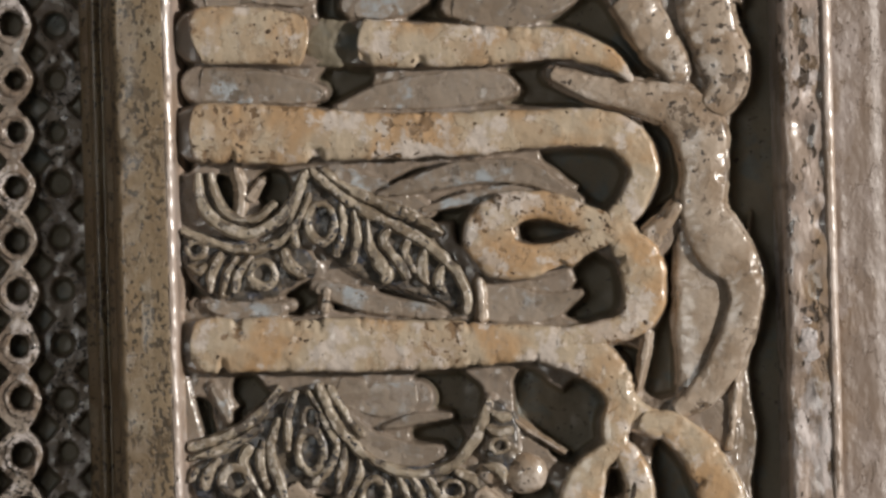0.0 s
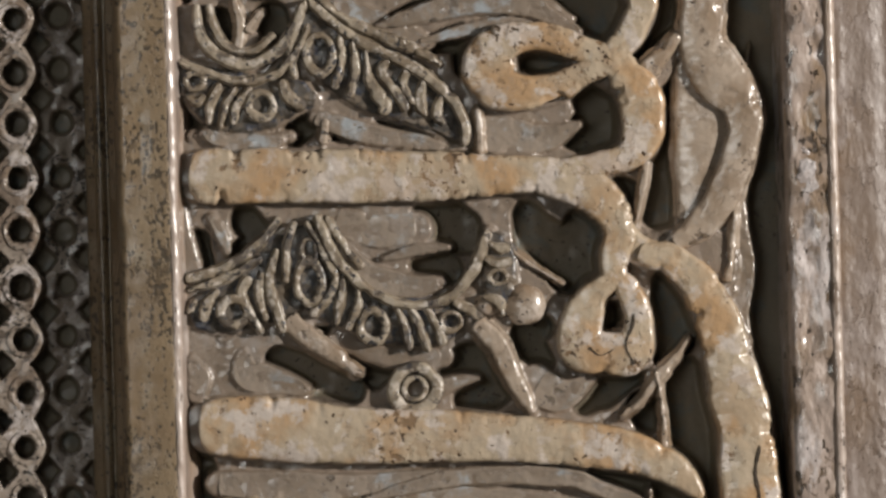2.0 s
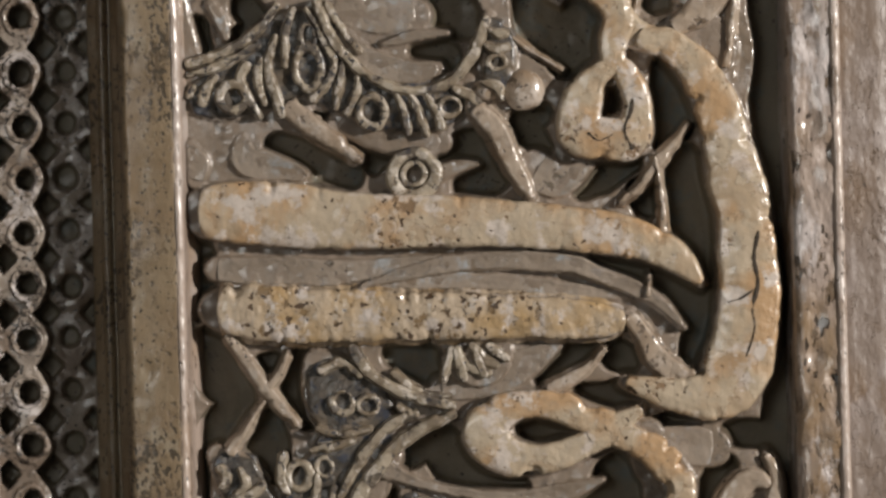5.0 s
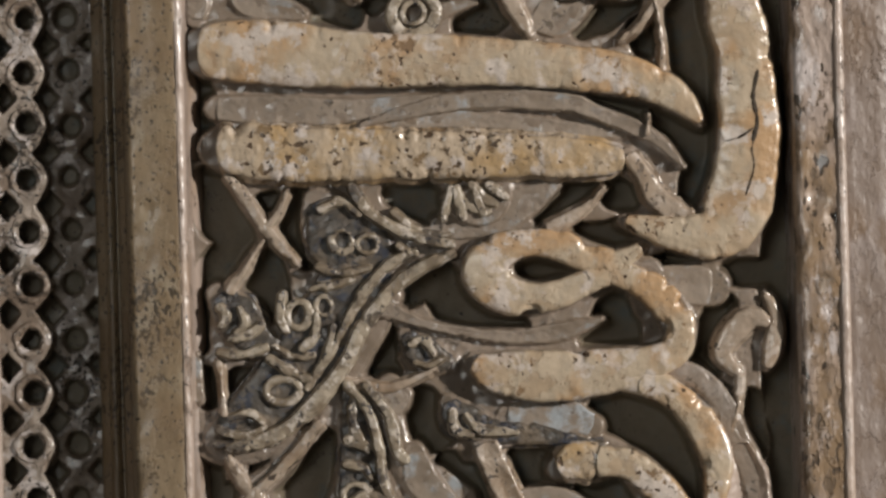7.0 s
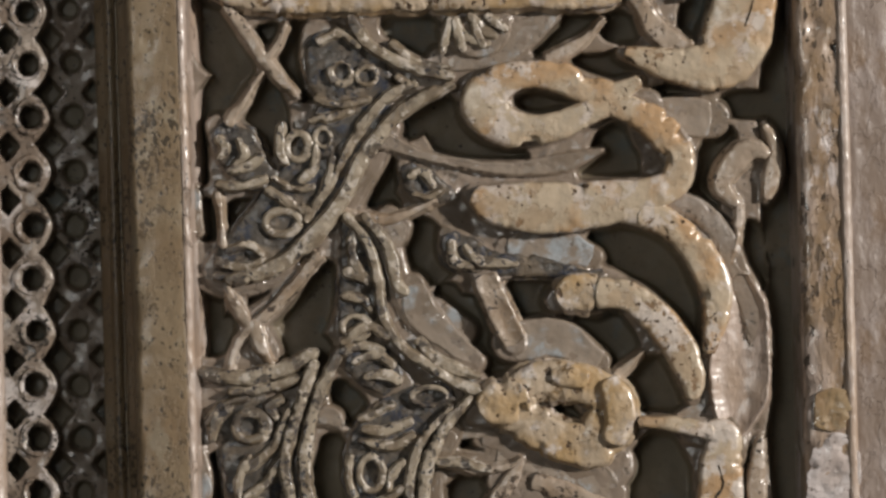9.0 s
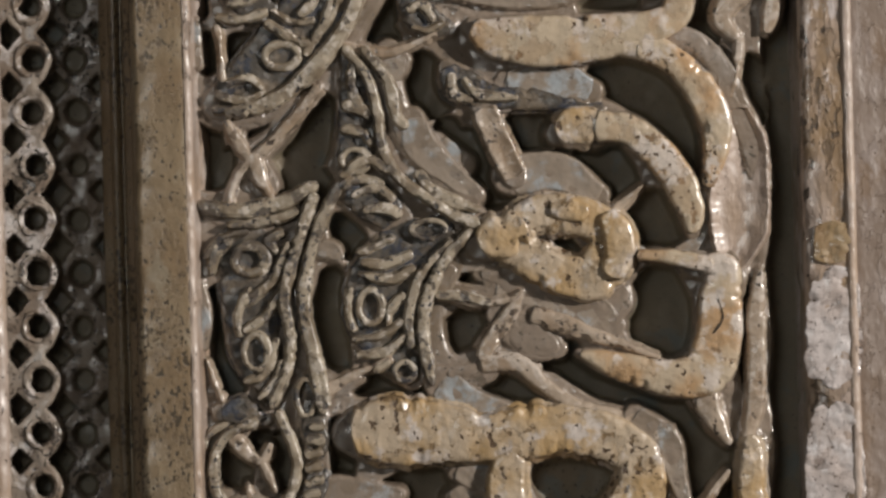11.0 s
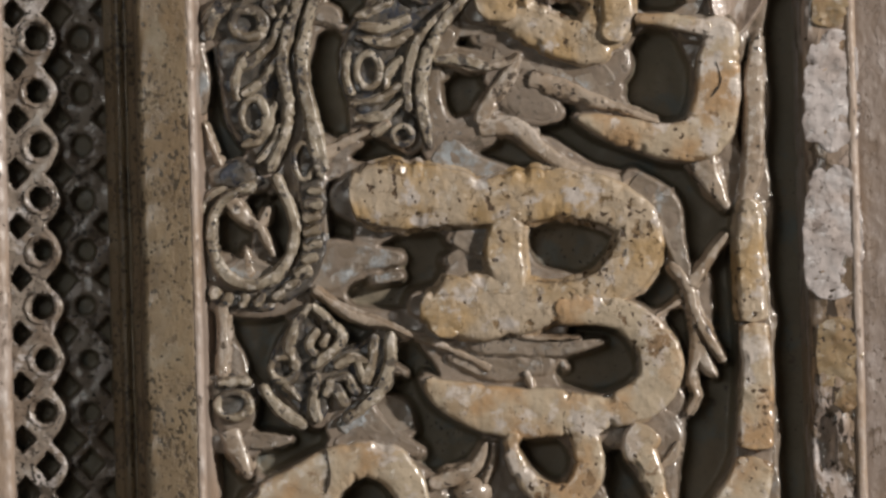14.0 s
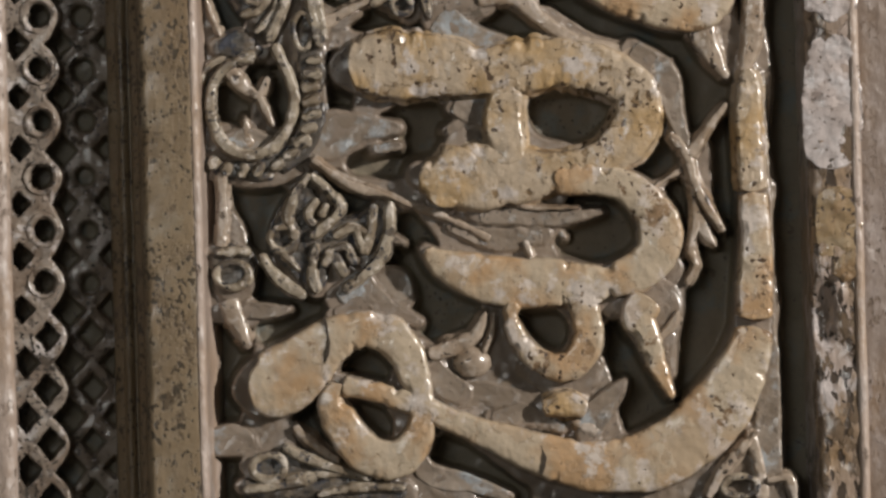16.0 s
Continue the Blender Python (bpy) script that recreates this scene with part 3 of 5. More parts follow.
def twig(height, pts, **kw):
    p = [(x, z, w * 0.8) for x, z, w in pts]
    for a, b, at in ((p[1], p[0], 0), (p[-2], p[-1], len(p) + 1)):
        d = math.hypot(b[0] - a[0], b[1] - a[1])
        k = b[2] * 0.5 / max(d, 0.1)
        p.insert(at, (b[0] + (b[0] - a[0]) * k, b[1] + (b[1] - a[1]) * k, b[2] * 0.8))
    return part("tendril", swept(p, height, 0.9, 0.12, 1.1, 0.7, 0.6, 0.6, tip=0.3, skirt=(1.6, 4.5), fillet=(3.5, 3.0), **kw), STEM, panel)


def palmette(height, pts, **kw):
    HOLDER[0] = part("palmette", swept(pts, min(height + 2.2, max(height, 9.6)), 1.0, 0.05, 1.8, 1.0, 1.2, 0.6, skirt=(1.6, 4), fillet=(2.0, 3.0), **kw), COBALT, panel, "dark cobalt leaf with ivory veins")
    return HOLDER[0]


def rib(height, pts, **kw):
    return part("vein", swept([(x, z, w * (1.18 if w < 4.3 else 1.0)) for x, z, w in pts], height, 0.75, 0.10, 0.75, 0.9, 0.55, 1.0, tip=0.6, skirt=(0.9, 2.6), **kw), RIB, HOLDER[0])


def eye(x, z, rx, rz):
    w = max(2.4, min(rx, rz) * 0.56)
    pts = []
    for k in range(9):
        a = k * math.tau / 9
        c, q = math.cos(a), math.sin(a)
        f = 1.08 + 0.10 * wob(x + 6 * c, z + 6 * q, 9, 3.0)
        pts.append((x + (rx * f - w / 2) * c, z + (rz * f - w / 2) * q, w * (1 + 0.4 * wob(x + 5 * c, z + 5 * q, 8, 8.0))))
    return part("eyelet", swept(pts, 12.2, 0.7, 0.22, 1.2, 0.4, 0.4, 0.4, closed=True), RIB, HOLDER[0])


def bud(x, z, rx, rz):
    bm = bmesh.new()
    bmesh.ops.create_icosphere(bm, subdivisions=3, radius=1)
    for v in bm.verts:
        k = 1 + 0.08 * noise.noise(v.co * 2.5 + Vector((x, z, 0)))
        v.co = Vector(((x + v.co.x * rx * k) * MM, (-6.0 + v.co.y * 6.5 * k) * MM, (z + v.co.z * rz * k) * MM))
    return part("bud", bm, STEM, panel)


letter(17, [(-125, 110.6, 20.1), (-118.6, 111.6, 28.7), (-98.5, 111.6, 29.8), (-78.5, 109.3, 27.6), (-65.6, 107.2, 24.1)])
broken(9, [(-65.6, 109.5, 23.0), (-52.7, 105.7, 24.1), (-38.4, 104.7, 20.1)])
letter(17, [(-40.7, 106.5, 24.1), (-9.7, 103.9, 23.0), (24.7, 103, 20.7), (50.5, 102.8, 17.2), (64.9, 102.4, 15.5), (79.1, 98, 12.6), (89, 92, 10.3), (98.8, 82.5, 3.4)])
letter(17, [(-127.5, 62.4, 24.1), (-120, 62.2, 29.8), (-102.8, 61.7, 31.0), (-79.9, 59.9, 29.8), (-51.2, 59.1, 26.4), (-22.5, 58.3, 23.5), (20.6, 58.3, 22.4), (49.3, 59.8, 20.1), (78, 59, 19.5), (90.8, 55.7, 18.9), (99.3, 48.6, 18.4), (103, 37.6, 16.1), (100.4, 27.6, 15.5), (94.1, 17.8, 14.3), (84.7, 8.8, 12.6)])
letter(17, [(85.8, 8.2, 13.2), (71, 13.8, 14.3), (58.2, 19.3, 14.9), (42.5, 20.9, 15.5), (29.5, 17.3, 21.8), (24.3, 6.8, 28.1), (28.9, -4, 23.5), (41.7, -7.5, 17.8), (57.6, -5.6, 15.8), (70.7, 1.2, 13.2)], closed=True)
letter(17, [(-129.9, -44.9, 23.0), (-120.1, -45.5, 28.1), (-97.2, -46.1, 28.1), (-54.1, -47.3, 27.6), (-11.1, -48.8, 25.3), (17.6, -49.3, 22.4), (46.3, -49.2, 18.9), (60.5, -53.1, 21.2), (74.7, -59.2, 21.8), (84.5, -68.7, 19.5), (88.5, -80.3, 16.6), (85.3, -92.5, 16.1), (84.9, -105.4, 12.6)])
letter(17, [(56.3, -48.9, 13.2), (78, -45, 12.6), (93, -41.4, 14.9), (100.1, -32.7, 21.2), (101.7, -19.8, 23.0), (98.6, -6.8, 23.0), (89.6, 2.4, 14.3)])
letter(17, [(87.9, -104, 10.9), (78, -107.8, 12.6), (71.3, -116.8, 18.3), (67.2, -128.9, 23.0), (68.8, -138.1, 25.0), (79.4, -140.8, 21.8), (92.3, -140.3, 22.4), (96.4, -128.4, 15.5), (95, -115.4, 13.8)], closed=True)
letter(17, [(97.5, -89.7, 9.8), (103.7, -91.9, 13.2), (115.1, -95, 16.1), (127.7, -106.9, 20.1), (135.1, -120.9, 22.4), (139.8, -135.4, 24.1), (142.4, -146.9, 25.8), (145.4, -161.4, 28.7), (149.4, -181.6, 28.1), (150.5, -204.6, 30.4), (151.2, -220.4, 32.7), (148.3, -244.7, 33.3), (142.6, -261.8, 35.0), (132.6, -272.4, 28.1), (116.5, -273.1, 18.9), (102.2, -269.8, 14.3), (86.8, -265.4, 6.9)])
letter(17, [(-128.2, -172.7, 20.1), (-119.6, -172.9, 28.7), (-99.5, -174, 33.0), (-70.9, -176.8, 31.6), (-42.3, -179.9, 28.1), (15.1, -181.8, 25.3), (58, -186.2, 22.4), (86.6, -190.7, 21.8), (103.7, -196.9, 18.9), (116.4, -204.2, 14.9), (126.7, -216, 5.2)])
worn(16.5, [(-119.9, -222.8, 18.9), (-109.5, -223.1, 27.3), (-86.6, -226.1, 28.7), (-43.6, -227.8, 26.4), (-0.6, -229.1, 24.1), (42.4, -230.8, 21.8), (71.1, -233.3, 18.9), (87.7, -234.4, 11.5)])
letter(17, [(81.5, -287.7, 13.2), (65.9, -282.7, 15.8), (53.1, -277.2, 15.8), (38.8, -274.8, 14.3), (22.9, -278.9, 18.9), (16.1, -287.9, 26.4), (21, -298.1, 22.4), (35.2, -303.4, 17.2), (51, -301.8, 14.9), (67, -295.4, 13.2)], closed=True)
letter(17, [(94.7, -278.9, 6.3), (84.5, -284.4, 10.9), (75.8, -288.7, 13.2)])
letter(17, [(73.5, -288.7, 12.6), (87.1, -293.6, 14.3), (101.2, -301.8, 17.2), (110.7, -313.5, 17.8), (113.2, -325.1, 16.6), (106.1, -334.4, 16.1), (85.8, -340.1, 21.2), (54.2, -343.2, 25.8), (31.2, -342, 25.3), (16.9, -339.6, 18.9), (7.9, -334.5, 9.8)])
letter(17, [(91.4, -346.9, 12.6), (107, -352.8, 14.3), (118.2, -362.6, 16.1), (126.5, -375.7, 17.8), (130.4, -390.2, 16.1), (129.4, -404.5, 12.1), (125, -419.3, 6.3)])
letter(17, [(68.6, -387.2, 16.6), (85.3, -388.9, 15.5), (99.3, -400.2, 16.6), (110.4, -415.4, 17.2), (116.3, -429.9, 14.3), (117.1, -442.6, 6.9)])
worn(16, [(49.3, -390.7, 11.5), (59.5, -386.7, 20.1), (69.8, -388.4, 18.4)])
letter(17, [(133.9, -457.7, 13.2), (130.5, -476.2, 21.8), (128.8, -496.3, 24.1), (122.6, -511.9, 26.4), (107.5, -516.4, 20.1), (87.5, -512.4, 16.1), (70.5, -506.7, 12.1), (58, -502.4, 4.6)])
letter(17, [(88.1, -452.7, 5.2), (106.4, -454.9, 7.5), (126.9, -459.5, 10.9)])
worn(13.2, [(26.9, -442.8, 24.1), (37.3, -432.7, 22.1), (55.4, -431.6, 21.4), (71.4, -437.7, 20.4), (75.3, -450.2, 24.1), (66.5, -463.8, 24.7), (51.6, -462.1, 20.2), (37.7, -455.8, 20.8)], closed=True)
worn(16.5, [(8.5, -446.5, 14), (17.5, -442, 23), (26, -439.5, 22), (33, -437, 15)])
worn(16.5, [(73, -431, 10), (79, -441, 16), (79.5, -452, 17), (75, -464, 12)])
worn(15.5, [(45, -430, 9), (55, -429, 13), (64, -432, 10)])
worn(16, [(-59.3, -540.2, 20.1), (-46.7, -539.4, 32.1), (-29.4, -539.6, 35.6), (-9.4, -541.6, 29.8), (10.6, -543.6, 24.1), (30.8, -541.3, 26.4), (50.9, -541, 24.7), (70.9, -545.3, 24.7), (84.9, -555.7, 24.7), (87.7, -568.7, 24.7), (80.2, -581.4, 23.0), (66.7, -591.1, 20.7), (46.5, -595.4, 17.8), (26.3, -597.7, 28.7), (6.3, -597.2, 34.4), (-9.6, -598.4, 25.3), (-24.7, -595.1, 13.2)])
worn(16, [(23.4, -548.3, 14.3), (18.6, -568.2, 20.1), (22.2, -591.3, 17.2)])
worn(16, [(-1.9, -582.6, 20.1), (-11.1, -601.8, 23.0), (-15.7, -611.8, 11.5)])
letter(17, [(43.6, -598.2, 17.2), (72.2, -601.9, 15.8), (86.3, -608.9, 18.4), (96.3, -623.5, 21.8), (95.9, -636.4, 21.8), (85.2, -647.6, 20.1), (65, -652.8, 17.8), (42.1, -652.1, 24.7), (19.1, -651.5, 25.8), (-0.9, -646.6, 21.8), (-15, -640.5, 14.3), (-22.9, -633.7, 6.3)])
letter(17, [(54.1, -652.5, 20.1), (57.7, -666.9, 14.9), (59, -682.5, 16.1), (50, -694.8, 15.5), (35.2, -692.7, 13.2), (24.6, -682.1, 10.3), (19.2, -668.7, 7.5), (22.3, -661.6, 7.5)])
letter(17, [(90, -660.7, 18.9), (84.6, -670.5, 17.8), (88.9, -682.2, 13.2), (94.2, -696.7, 9.8), (100.7, -712.3, 4.0)])
worn(16, [(144.4, -545.9, 7.5), (144, -557.4, 13.2), (143.3, -583.2, 13.8), (144.3, -609.1, 14.3)])
letter(17, [(144.3, -609.1, 14.3), (145.2, -640.7, 17.2), (143.1, -673.9, 18.9)])
letter(17, [(143, -677.3, 18.9), (140.4, -689.3, 23.0), (134.2, -703.5, 27.6), (125.2, -717.6, 32.1), (109.3, -733.3, 32.7), (88.3, -743.9, 31.0), (65.3, -746.4, 26.4), (42.4, -742.6, 23.0), (25.3, -736.4, 20.1), (8.3, -729.3, 14.9), (-11.5, -721, 12.6), (-31.4, -711.8, 11.5), (-51.3, -704.7, 10.3), (-66.7, -701.9, 11.5)])
letter(17, [(-114.4, -702.9, 17.2), (-102.9, -700.9, 33.9), (-88.3, -692.1, 33.9), (-73.5, -679.3, 24.1), (-56.1, -672.9, 18.9), (-41.9, -676.8, 20.1), (-33, -688.8, 17.8), (-28.3, -704.7, 14.3), (-26.7, -717.7, 13.2), (-29.6, -729.9, 16.6), (-39.3, -739.4, 19.5), (-53.6, -737.9, 20.7), (-65.6, -725.2, 18.9), (-71.6, -710.7, 16.6), (-67.8, -700.7, 12.1)])
stem(15, [(97.2, 127.3, 21.8), (108.1, 107.8, 20.7), (119.1, 91.7, 17.2), (122.3, 82.4, 10.3)])
stem(14, [(135.9, 126.3, 26.4), (140.2, 105.5, 25.8), (145.8, 91, 25.3), (146.1, 79.5, 20.1), (137.9, 66.5, 12.6)])
stem(14, [(57, 87.7, 7.5), (78.6, 79.9, 13.2), (98.6, 75.1, 16.1), (118.5, 70.2, 23.0), (131.4, 58.3, 26.4), (134.2, 36.7, 23.5), (132.8, 16.7, 23.0), (140.1, -0.8, 27.6), (151.4, -15.4, 21.8), (153.3, -29.8, 17.8), (148.3, -46.9, 17.8), (140, -63.9, 17.2), (128.7, -78, 14.9), (115.9, -86.2, 8.0)])
stem(9, [(126.8, 8.2, 17.2), (133.9, -14.9, 31.6), (133.3, -37.9, 32.1), (129.8, -60.8, 24.1), (124.5, -76.4, 14.3)])
stem(13, [(121.4, 19.9, 5.7), (111.1, 8.7, 9.8), (102.2, -1.1, 11.5), (93.5, -2.3, 8.6)])
twig(12, [(102.9, -45.7, 4.6), (99.9, -62.8, 3.4), (96, -78.5, 4.0)])
twig(11, [(149.3, -61.3, 4.0), (147.2, -75.6, 4.6), (142.9, -104.2, 5.7)])
blade(5, [(131.4, -83.8, 17.2), (141.9, -78.3, 10.3), (145.2, -64.1, 5.7)])
twig(11, [(87.1, -174.1, 3.4), (97.4, -164.6, 4.6), (106.3, -154.5, 6.9), (114.3, -145.6, 5.7), (122, -134.9, 2.3)])
twig(12, [(104.9, -151.6, 4.0), (107.4, -166, 4.0), (108.5, -187.6, 5.2)])
shell(13, [(141.8, -379.5, 11.5), (144.7, -399.1, 23.0), (141.8, -419.1, 29.8), (140.7, -439.2, 29.8), (138, -453.5, 20.1), (134.9, -463.2, 8.6)])
stem(11, [(150.7, -462.5, 4.0), (148.6, -485.4, 9.8), (148, -508.3, 9.8), (146.2, -531.2, 9.8), (141.7, -548.3, 6.9)])
blade(8, [(149.6, -548.9, 4), (149.5, -597.8, 8), (150, -626.5, 9), (149.5, -669.5, 10), (150, -698.3, 11), (149.2, -724.1, 13), (147.9, -749.9, 16), (149.6, -770.1, 16)])
twig(12, [(114.2, -587.5, 6.3), (122.2, -576.9, 5.7), (131.8, -564.5, 2.9)])
twig(12, [(104.4, -579.2, 4.6), (112.1, -590.4, 6.9), (115.2, -602.5, 6.3), (121.7, -616.5, 6.9), (128.9, -627.6, 2.9)])
twig(10, [(114, -605.3, 4.0), (116.5, -619.8, 7.5), (120.8, -629.9, 7.5), (124.6, -635.5, 2.9)])
twig(10, [(116.5, -619.8, 5.2), (112.5, -636.9, 5.2), (114.6, -645.5, 4.0), (110.3, -654, 4.0)])
twig(9, [(95.1, -604.8, 3.4), (107.9, -597.1, 2.9)])
stem(12, [(120.3, -524, 16.1), (125.1, -536.2, 11.5), (133.3, -550.8, 3.4)])
twig(11, [(104.8, -668.8, 2.3), (101.1, -676.8, 6.9), (92.9, -683.4, 4.0)])
blade(11, [(84.9, -535, 11.5), (101.2, -547.6, 13.8), (105.4, -564.9, 9.8), (110.6, -583.4, 6.3)])
eye(134.4, -758.6, 9.8, 6.3)
twig(12, [(142, -732.4, 4.6), (127.2, -748.7, 6.9), (118.2, -762.2, 4.6)])
twig(12, [(149.4, -755.6, 4.6), (158.6, -754.7, 5.7), (161.8, -765.7, 4.6)])
twig(10, [(140.3, -732.4, 7.5), (144.4, -749.7, 6.9), (145.6, -769.9, 8.6)])
blade(10, [(-121.6, 86.9, 18.9), (-96.4, 85.4, 17.2), (-73.5, 82.7, 14.3), (-59.2, 80.9, 6.9)])
blade(7, [(-51.9, 73.5, 3.4), (-27.7, 78.6, 13.8), (1.1, 80.6, 18.9), (27, 82.2, 16.6), (39, 80.2, 5.7)])
blade(12, [(-41.9, 125.5, 14.3), (-20.6, 126, 14.9), (-9, 129.7, 11.5)])
blade(9, [(8, 123.5, 11.5), (30.9, 119.4, 16.1), (54, 122.8, 14.3), (65.6, 129.1, 14.3)])
blade(9, [(-118, 132.8, 14.3), (-92.2, 133.2, 11.5), (-66.4, 129.9, 8.6)])
blade(11, [(-32.5, 28.5, 2.3), (-5.9, 34.9, 10.3), (20, 39.1, 12.1), (43, 37.6, 12.1), (57.1, 30.3, 8.6), (70.7, 23, 2.9)])
blade(8, [(-10.6, 20.1, 1.7), (19.7, 26.2, 8.0), (48.5, 28.8, 5.2)])
blade(7, [(-54.5, 41.4, 8.6), (-40.4, 34.1, 13.2), (-26.3, 26.3, 13.2), (-6.3, 20, 6.9)])
blade(8, [(15.4, -26, 17.2), (32.5, -29.3, 18.9), (52.5, -30.5, 13.2), (70, -24.1, 2.9)])
twig(13, [(17.9, -16.9, 5.2), (18.8, -26.1, 4.6), (18.5, -36.1, 4.6)])
blade(9, [(-120.7, -23.6, 5.7), (-111, -27.6, 7.5), (-82.3, -28.4, 6.9)])
blade(9, [(-64.8, -16.6, 6.9), (-42, -25, 10.9), (-13.5, -30.9, 7.5), (13.7, -35.1, 3.4)])
twig(10, [(-59.7, -19.6, 4.0), (-61.1, -29, 4.6)])
palmette(6, [(-66.7, 37.2, 11.5), (-55.2, 19.1, 31.6), (-38.4, 4.2, 36.2), (-18.5, -4.9, 32.1), (-1.6, -16.9, 23.0), (9, -28.7, 9.8)])
rib(13, [(-66.6, 42.9, 2.9), (-52, 29, 4.0), (-35.1, 17.9, 4.0), (-12.5, 5.8, 4.0), (4.3, -9, 4.6), (11.4, -23, 4.6), (10.5, -33.9, 3.4)])
rib(13, [(-61.4, 42.8, 2.9), (-49, 32.7, 3.4), (-29.2, 22.9, 4.6), (-12.2, 15.6, 4.6), (0.2, 7.7, 2.3)])
eye(-61.6, 15.2, 8.6, 11.5)
rib(12, [(-72.7, 28.2, 2.3), (-77, 16.8, 3.4), (-74.6, 2.4, 2.9)])
rib(12, [(-51.6, 24.7, 2.3), (-50.2, 13.2, 3.7), (-55.2, -2.8, 2.9)])
rib(12, [(-44.8, 21.1, 2.3), (-43.4, 7.2, 3.7), (-47.3, -7, 2.9)])
rib(12, [(-38, 17.4, 2.3), (-36.7, 1.3, 4.6), (-29, -11.5, 5.2), (-31.5, -16.1, 2.3)])
rib(12, [(-26.7, 11.4, 2.9), (-29.7, 4, 4.0), (-20.9, -8.9, 4.6), (-18.2, -15.3, 2.3)])
rib(12, [(-17.1, 5.4, 2.3), (-20.2, -2, 3.4), (-14.1, -12, 3.4)])
rib(12, [(-9.2, 0.5, 2.3), (-11.2, -10.9, 4.0), (-8, -18.4, 2.3)])
rib(12, [(-0.2, -7.2, 2.3), (-2.8, -16.9, 3.4), (1.1, -22.7, 2.3)])
palmette(6, [(-131.5, 8.3, 14.3), (-113.3, -5.2, 31.6), (-96.2, -9.7, 30.4), (-76, -6.2, 20.1), (-64.6, -9.4, 8.6)])
rib(14, [(-123.4, 42.5, 2.3), (-123.2, 31, 3.4), (-117.7, 19.4, 4.0), (-104.2, 11.2, 4.0), (-89.8, 13.7, 4.0), (-77.4, 24, 4.0), (-68.3, 42.4, 2.9)])
rib(12, [(-117.1, 42.3, 2.3), (-115.1, 30.8, 2.9), (-108.5, 20.5, 2.9), (-95.4, 17.9, 2.9), (-83.7, 25.6, 2.3)])
twig(10, [(-103.9, 42.8, 5.2), (-101.4, 30.4, 5.7), (-102.8, 20.4, 5.2)])
twig(10, [(-91.4, 37.3, 2.9), (-98, 28.9, 4.0)])
rib(13, [(-133.4, 13.2, 2.3), (-118.7, 6.5, 3.4), (-101.6, 2, 3.4), (-84.2, 6.1, 3.4), (-72.4, 18.1, 3.4), (-66.9, 30.9, 2.3)])
eye(-125.4, 3.2, 5.7, 5.2)
eye(-92.2, -10.3, 8.0, 8.0)
rib(12, [(-112.5, 1.7, 2.3), (-117.4, -7.9, 3.4), (-118.8, -19.4, 2.3)])
rib(12, [(-104.5, -0.2, 2.3), (-110.6, -11, 3.4), (-113.2, -21.8, 2.3)])
rib(12, [(-97, 0.1, 2.3), (-104.8, -11.1, 3.4), (-106.8, -19.7, 2.3)])
rib(12, [(-81.5, 2.6, 2.9), (-78.3, -6.1, 5.2), (-69.8, -12.7, 5.2)])
rib(12, [(-130.5, -4.7, 2.3), (-124.8, -7.7, 2.9), (-120.1, -4.4, 2.3)])
blade(8, [(-118.9, -66.4, 5.2), (-113.5, -76.6, 6.3), (-110.9, -85.9, 3.4)])
blade(6, [(-56.4, -69.6, 14.3), (-36.5, -75.3, 17.8), (-15, -75.1, 16.1)])
blade(9, [(-32.3, -89.8, 2.9), (-13.8, -85.7, 5.7), (1.1, -85, 2.3)])
blade(9, [(-54, -85.4, 8.6), (-37.2, -98.8, 12.6), (-20.1, -104.5, 12.6), (-4.3, -103.2, 6.9)])
palmette(6, [(-130.9, -115.7, 14.3), (-112.2, -112.5, 28.7), (-91.8, -103, 37.3), (-72.9, -92.1, 43.0), (-54.6, -107, 31.6), (-32, -118.5, 28.7), (-9.1, -122.6, 25.8), (8.2, -120.2, 14.3)])
rib(13, [(-133, -97.9, 4.0), (-111.6, -91.6, 4.6), (-95.2, -80.6, 4.6), (-84.5, -67.4, 2.9)])
rib(12, [(-132, -103.4, 2.3), (-111.7, -96.8, 3.4), (-94.3, -87.2, 2.9)])
rib(14, [(-66.1, -66.4, 2.9), (-56.4, -88.2, 4.0), (-40.2, -105.1, 4.6), (-20.3, -113.7, 4.6), (-0.2, -110.8, 4.0), (14, -96.2, 4.6), (21.5, -76.9, 3.4)])
rib(12, [(-60.4, -67.2, 2.9), (-50.6, -85.5, 3.4), (-42.8, -94.7, 2.3)])
rib(12, [(-76.5, -69.6, 2.3), (-80.9, -81.8, 3.4), (-81.7, -101, 2.9)])
rib(13, [(-70.8, -69.8, 2.3), (-63.7, -83.7, 3.4), (-56.7, -98.3, 4.0), (-61.6, -109.6, 3.4), (-69.8, -118, 3.4)])
eye(-70.0, -101.4, 8.6, 12.1)
eye(-70.1, -85.0, 4.6, 6.9)
rib(12, [(-86.1, -83.1, 2.3), (-90.6, -100.2, 4.0), (-85.9, -117.6, 4.6), (-83.9, -126.2, 3.4)])
rib(12, [(-93.9, -94.4, 2.3), (-95.9, -105.8, 3.4), (-92.3, -120.3, 2.9)])
rib(12, [(-100.3, -97.1, 2.9), (-105.1, -106.1, 4.6), (-98, -120.1, 4.0), (-94.8, -126.5, 2.9)])
rib(12, [(-127.6, -107.8, 2.3), (-132.4, -115.1, 2.9)])
rib(12, [(-116.5, -102.9, 2.3), (-122.5, -110.8, 4.0), (-124.4, -119.4, 2.3)])
rib(12, [(-52.6, -97.8, 2.3), (-54.8, -112.7, 4.0), (-57.4, -123, 2.3)])
